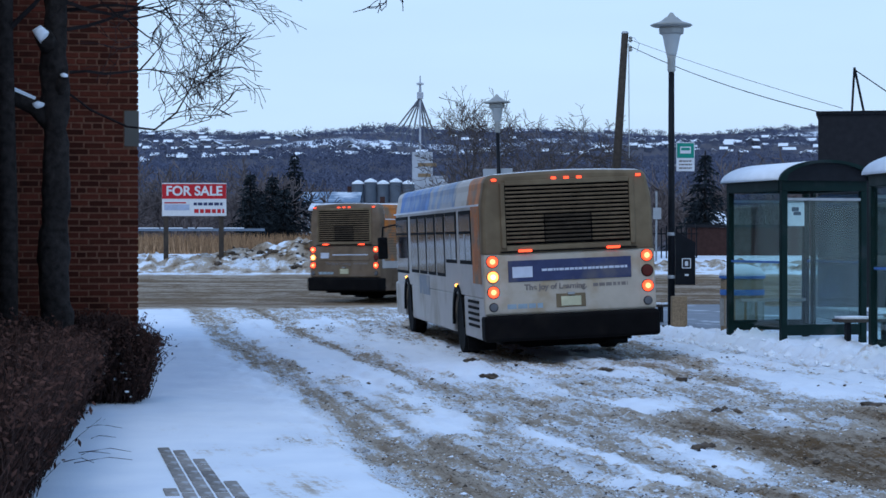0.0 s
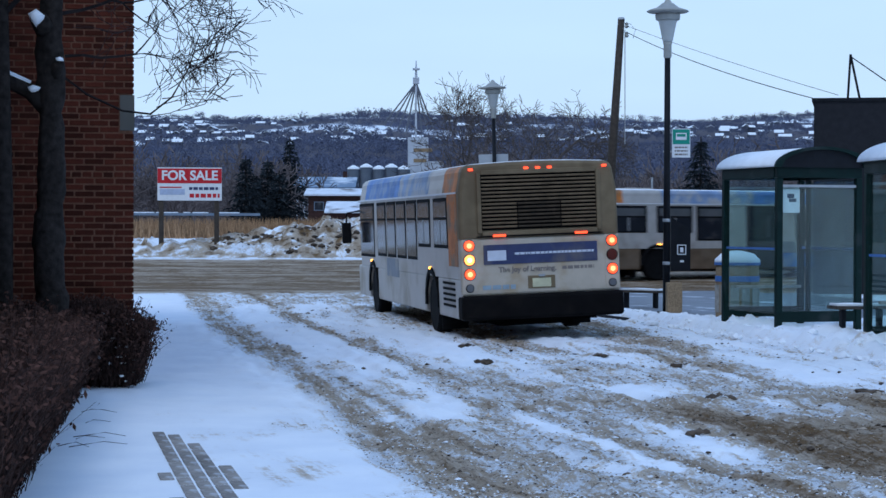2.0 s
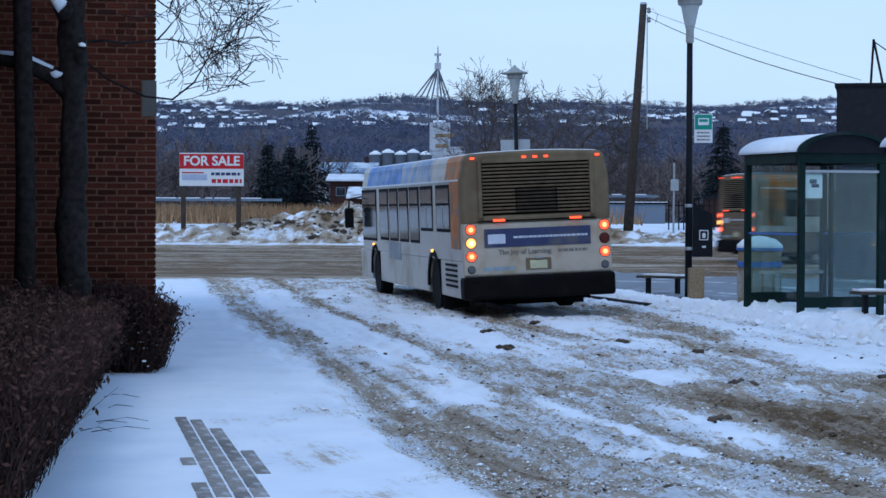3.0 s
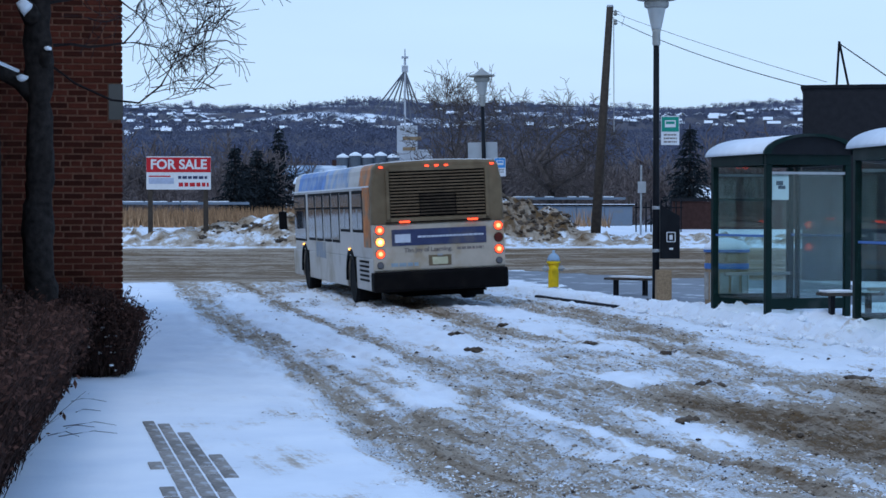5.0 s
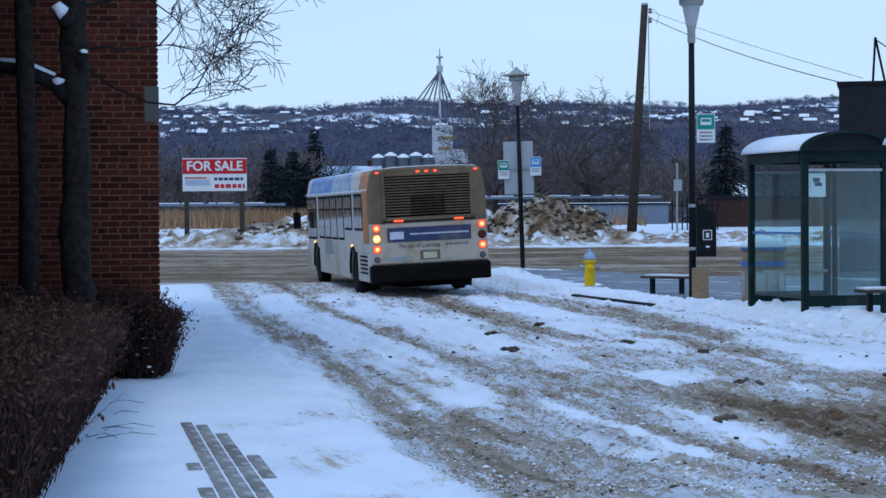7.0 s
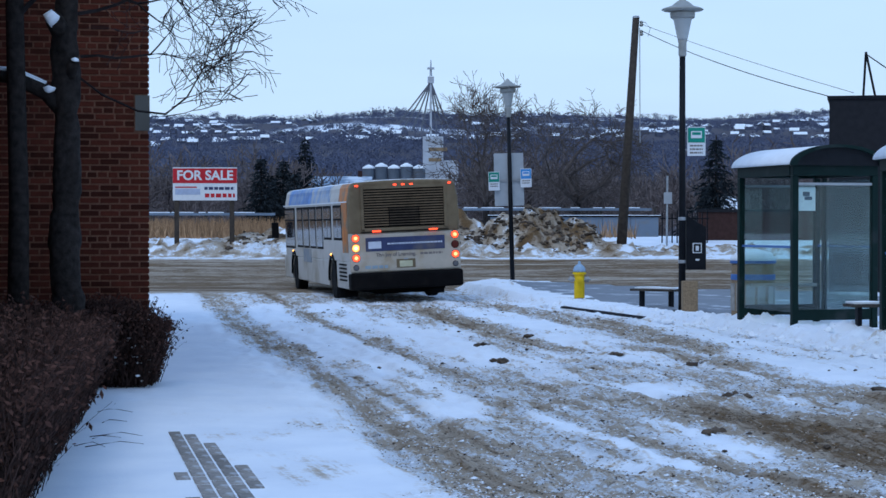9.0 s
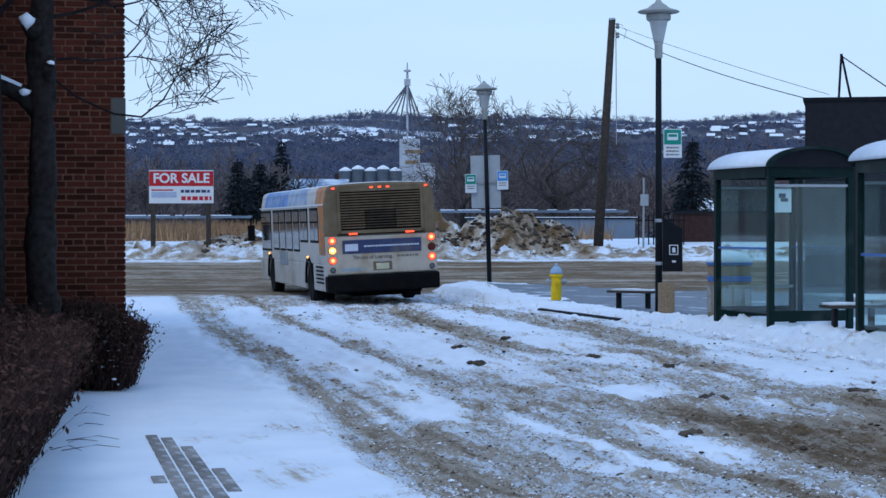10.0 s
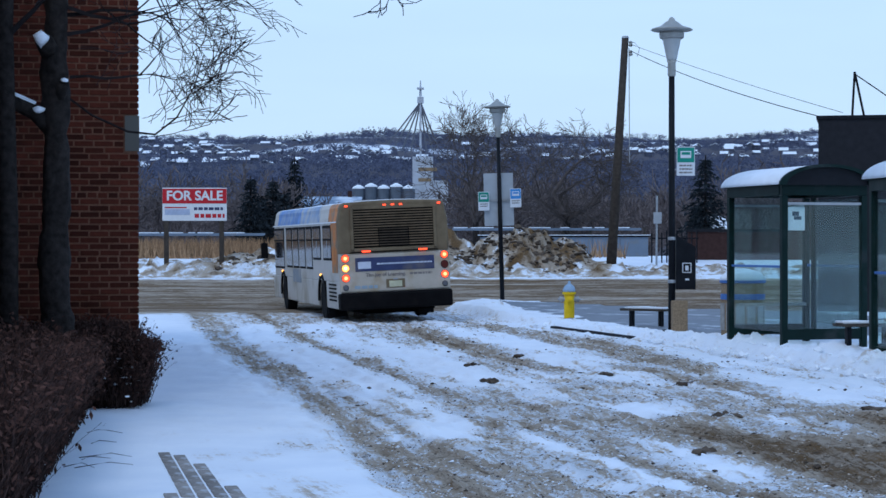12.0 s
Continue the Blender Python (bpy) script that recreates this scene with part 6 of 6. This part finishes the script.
    for wy, s in WHEELS:
        wh = new("wheel")
        wh.parent = bus
        wh.location = (s * 1.12, wy, 0.48)
        part("tyre", tyre.copy(), M_BLACK, wh)
        m = Matrix.Rotation(radians(90 * s), 4, "Y")
        part("rim", lathe([(0.30, -0.10), (0.30, 0.08), (0.22, 0.10), (0.20, 0.02), (0.09, 0.02), (0.09, 0.12), (0.0, 0.12)], 24, m=m), M_STEEL, wh)
    tyre.free()
    return bus


bus = make_bus()
first_bus = copy_thing(bus, pose(-2.77, 56, 0, 0, 0, -37))
tagged(first_bus, "dirty orange-tailed city bus turning onto the road", "bus")
# this one carries a winter's worth of road grime
for piece in first_bus.children:
    kind = piece.name.split(".")[0]
    worn = {"skirt": M_GRIME, "body": M_GREYED, "engine_door": M_GRIME, "advert_board": M_GRIME, "lamp_panel": M_GRIME, "side_vent": M_GRIME, "rear_moulding": M_GRIME}.get(kind)
    if worn:
        piece.material_slots[0].link = "OBJECT"
        piece.material_slots[0].material = worn


def make_car():
    car = thing("dark_suv", "dark blue sport utility car with road grime", "car")
    low = [(-2.2, 0.32), (-2.25, 0.75), (-2.15, 0.98), (-1.0, 1.02), (1.25, 1.0), (2.1, 0.86), (2.25, 0.62), (2.2, 0.32)]
    b = prism(low, -0.88, 0.88)
    bmesh.ops.bevel(b, geom=b.edges[:], offset=0.06, segments=2, affect="EDGES")
    part("body", b, M_SUV, car)
    b = bmesh.new()
    lo, hi = [(-2.1, 0.98), (1.2, 1.0)], [(-1.75, 1.60), (0.25, 1.62)]
    v = [bm_v for y, z in lo for bm_v in (b.verts.new((-0.84, y, z)), b.verts.new((0.84, y, z)))]
    w = [bm_v for y, z in hi for bm_v in (b.verts.new((-0.66, y, z)), b.verts.new((0.66, y, z)))]
    for f in ((v[0], v[1], w[1], w[0]), (v[2], w[2], w[3], v[3]), (v[0], w[0], w[2], v[2]), (v[1], v[3], w[3], w[1])):
        b.faces.new(f)
    b.faces.new((w[0], w[1], w[3], w[2]))
    b.faces.new((v[0], v[2], v[3], v[1]))
    bmesh.ops.recalc_face_normals(b, faces=b.faces[:])
    part("cabin_glass", b, M_BUSGLASS, car, "dark tinted windows")
    part("roof", box(-0.68, 0.68, -1.8, 0.3, 1.605, 1.68, 0.03), M_SUV, car)
    for s in (-1, 1):
        for y0, y1 in ((-0.62, -0.52), (-1.45, -1.36)):
            part("pillar", prism([(y0, 1.0), (y1, 1.0), (y1 + 0.02, 1.62), (y0 + 0.02, 1.62)], s * 0.70, s * 0.80), M_SUV, car)
        part("tail_light", box(s * 0.74 - 0.1, s * 0.74 + 0.1, -2.24, -2.18, 0.78, 0.96, 0.01), M_REDDIM, car)
        part("headlight", box(s * 0.66 - 0.16, s * 0.66 + 0.16, 2.10, 2.22, 0.66, 0.80, 0.01), M_CLEARLENS, car)
    for y in (-1.35, 1.4):
        for s in (-1, 1):
            wh = new("wheel")
            wh.parent = car
            wh.location = (s * 0.80, y, 0.34)
            part("tyre", lathe([(0.2, -0.1), (0.32, -0.11), (0.34, -0.07), (0.34, 0.07), (0.32, 0.11), (0.2, 0.1)], 22, m=Matrix.Rotation(radians(90), 4, "Y")), M_BLACK, wh)
            part("rim", lathe([(0.21, -0.06), (0.21, 0.08), (0.05, 0.10), (0.0, 0.1)], 16, m=Matrix.Rotation(radians(90 * s), 4, "Y")), M_STEEL, wh)
    return car


suv = make_car()


# ---- what moves ----
BUS_ROWS = ((0.0, 1.92, 29.12, 7.5), (0.5, 1.90, 29.43, 8.0), (1.0, 1.85, 29.94, 8.6), (1.5, 1.78, 30.58, 9.3), (2.0, 1.67, 31.27, 9.9),
            (2.5, 1.56, 32.18, 10.5), (3.0, 1.36, 33.37, 11.0), (4.0, 0.86, 35.45, 11.2), (5.0, 0.27, 37.77, 11.0), (5.5, -0.03, 39.07, 10.8),
            (6.0, -0.27, 40.40, 10.8), (6.5, -0.50, 41.67, 10.9), (7.0, -0.69, 42.68, 11.0), (7.5, -0.82, 43.53, 11.2), (8.3, -0.98, 44.7, 11.6),
            (9.3, -1.06, 45.33, 12.0), (10.0, -1.06, 45.34, 12.0), (12.0, -1.06, 45.34, 12.0))
FIRST_ROWS = ((0.0, -2.77, 56.0, -37), (0.3, -2.25, 56.7, -44), (0.6, -1.58, 57.4, -50), (1.0, -0.3, 58.4, -57), (1.5, 1.6, 59.5, -61), (2.0, 3.7, 60.5, -64),
              (2.5, 5.95, 61.5, -67), (3.1, 9.4, 62.9, -73), (4.0, 16, 64.6, -80), (5.0, 25, 65.8, -84), (6.0, 35, 66.5, -87), (8.0, 58, 67, -90), (12.0, 105, 67, -90))
CAR_ROWS = ((0.0, -1.4, 70.0, 90), (1.0, -10.6, 70.0, 90), (2.0, -20, 70.0, 90), (4.0, -40, 70.0, 90), (12.0, -120, 70.0, 90))


def along(rows, t):
    ts = [r[0] for r in rows]
    return [float(np.interp(t, ts, [r[i] for r in rows])) for i in (1, 2, 3)]


def roll_wheels(moving, rows, radius, fast_until, step):
    """Turn each wheel by the way that its vehicle has gone."""
    times, t = [], 0.0
    while t < fast_until:
        times.append(t)
        t += step
    times.append(12.0)
    gone, turns, last = 0.0, [], None
    for t in times:
        x, y, _ = along(rows, t)
        if last and t < 11.99:
            gone += math.hypot(x - last[0], y - last[1])
        last = (x, y)
        turns.append(gone)
    for wheel in [c for c in moving.children if c.name.startswith("wheel") and c.type == "EMPTY"]:
        at = wheel.location.copy()
        walk(wheel, [(t, Matrix.Translation(at) @ Matrix.Rotation(-g / radius, 4, "X")) for t, g in zip(times, turns)])


def motions():
    walk(bus, [(t, pose(x, y, 0.0, 0, -2.46, rz)) for t, x, y, rz in BUS_ROWS])
    walk(first_bus, [(t, pose(x, y, base_z(x, y), 0, -0.5, rz)) for t, x, y, rz in FIRST_ROWS])
    walk(suv, [(t, pose(x, y, base_z(x, y), 0, 0, rz)) for t, x, y, rz in CAR_ROWS])
    roll_wheels(bus, BUS_ROWS, 0.48, 9.5, 0.2)
    roll_wheels(first_bus, FIRST_ROWS, 0.48, 5.0, 1 / 15)
    roll_wheels(suv, CAR_ROWS, 0.34, 2.2, 1 / 30)


motions()
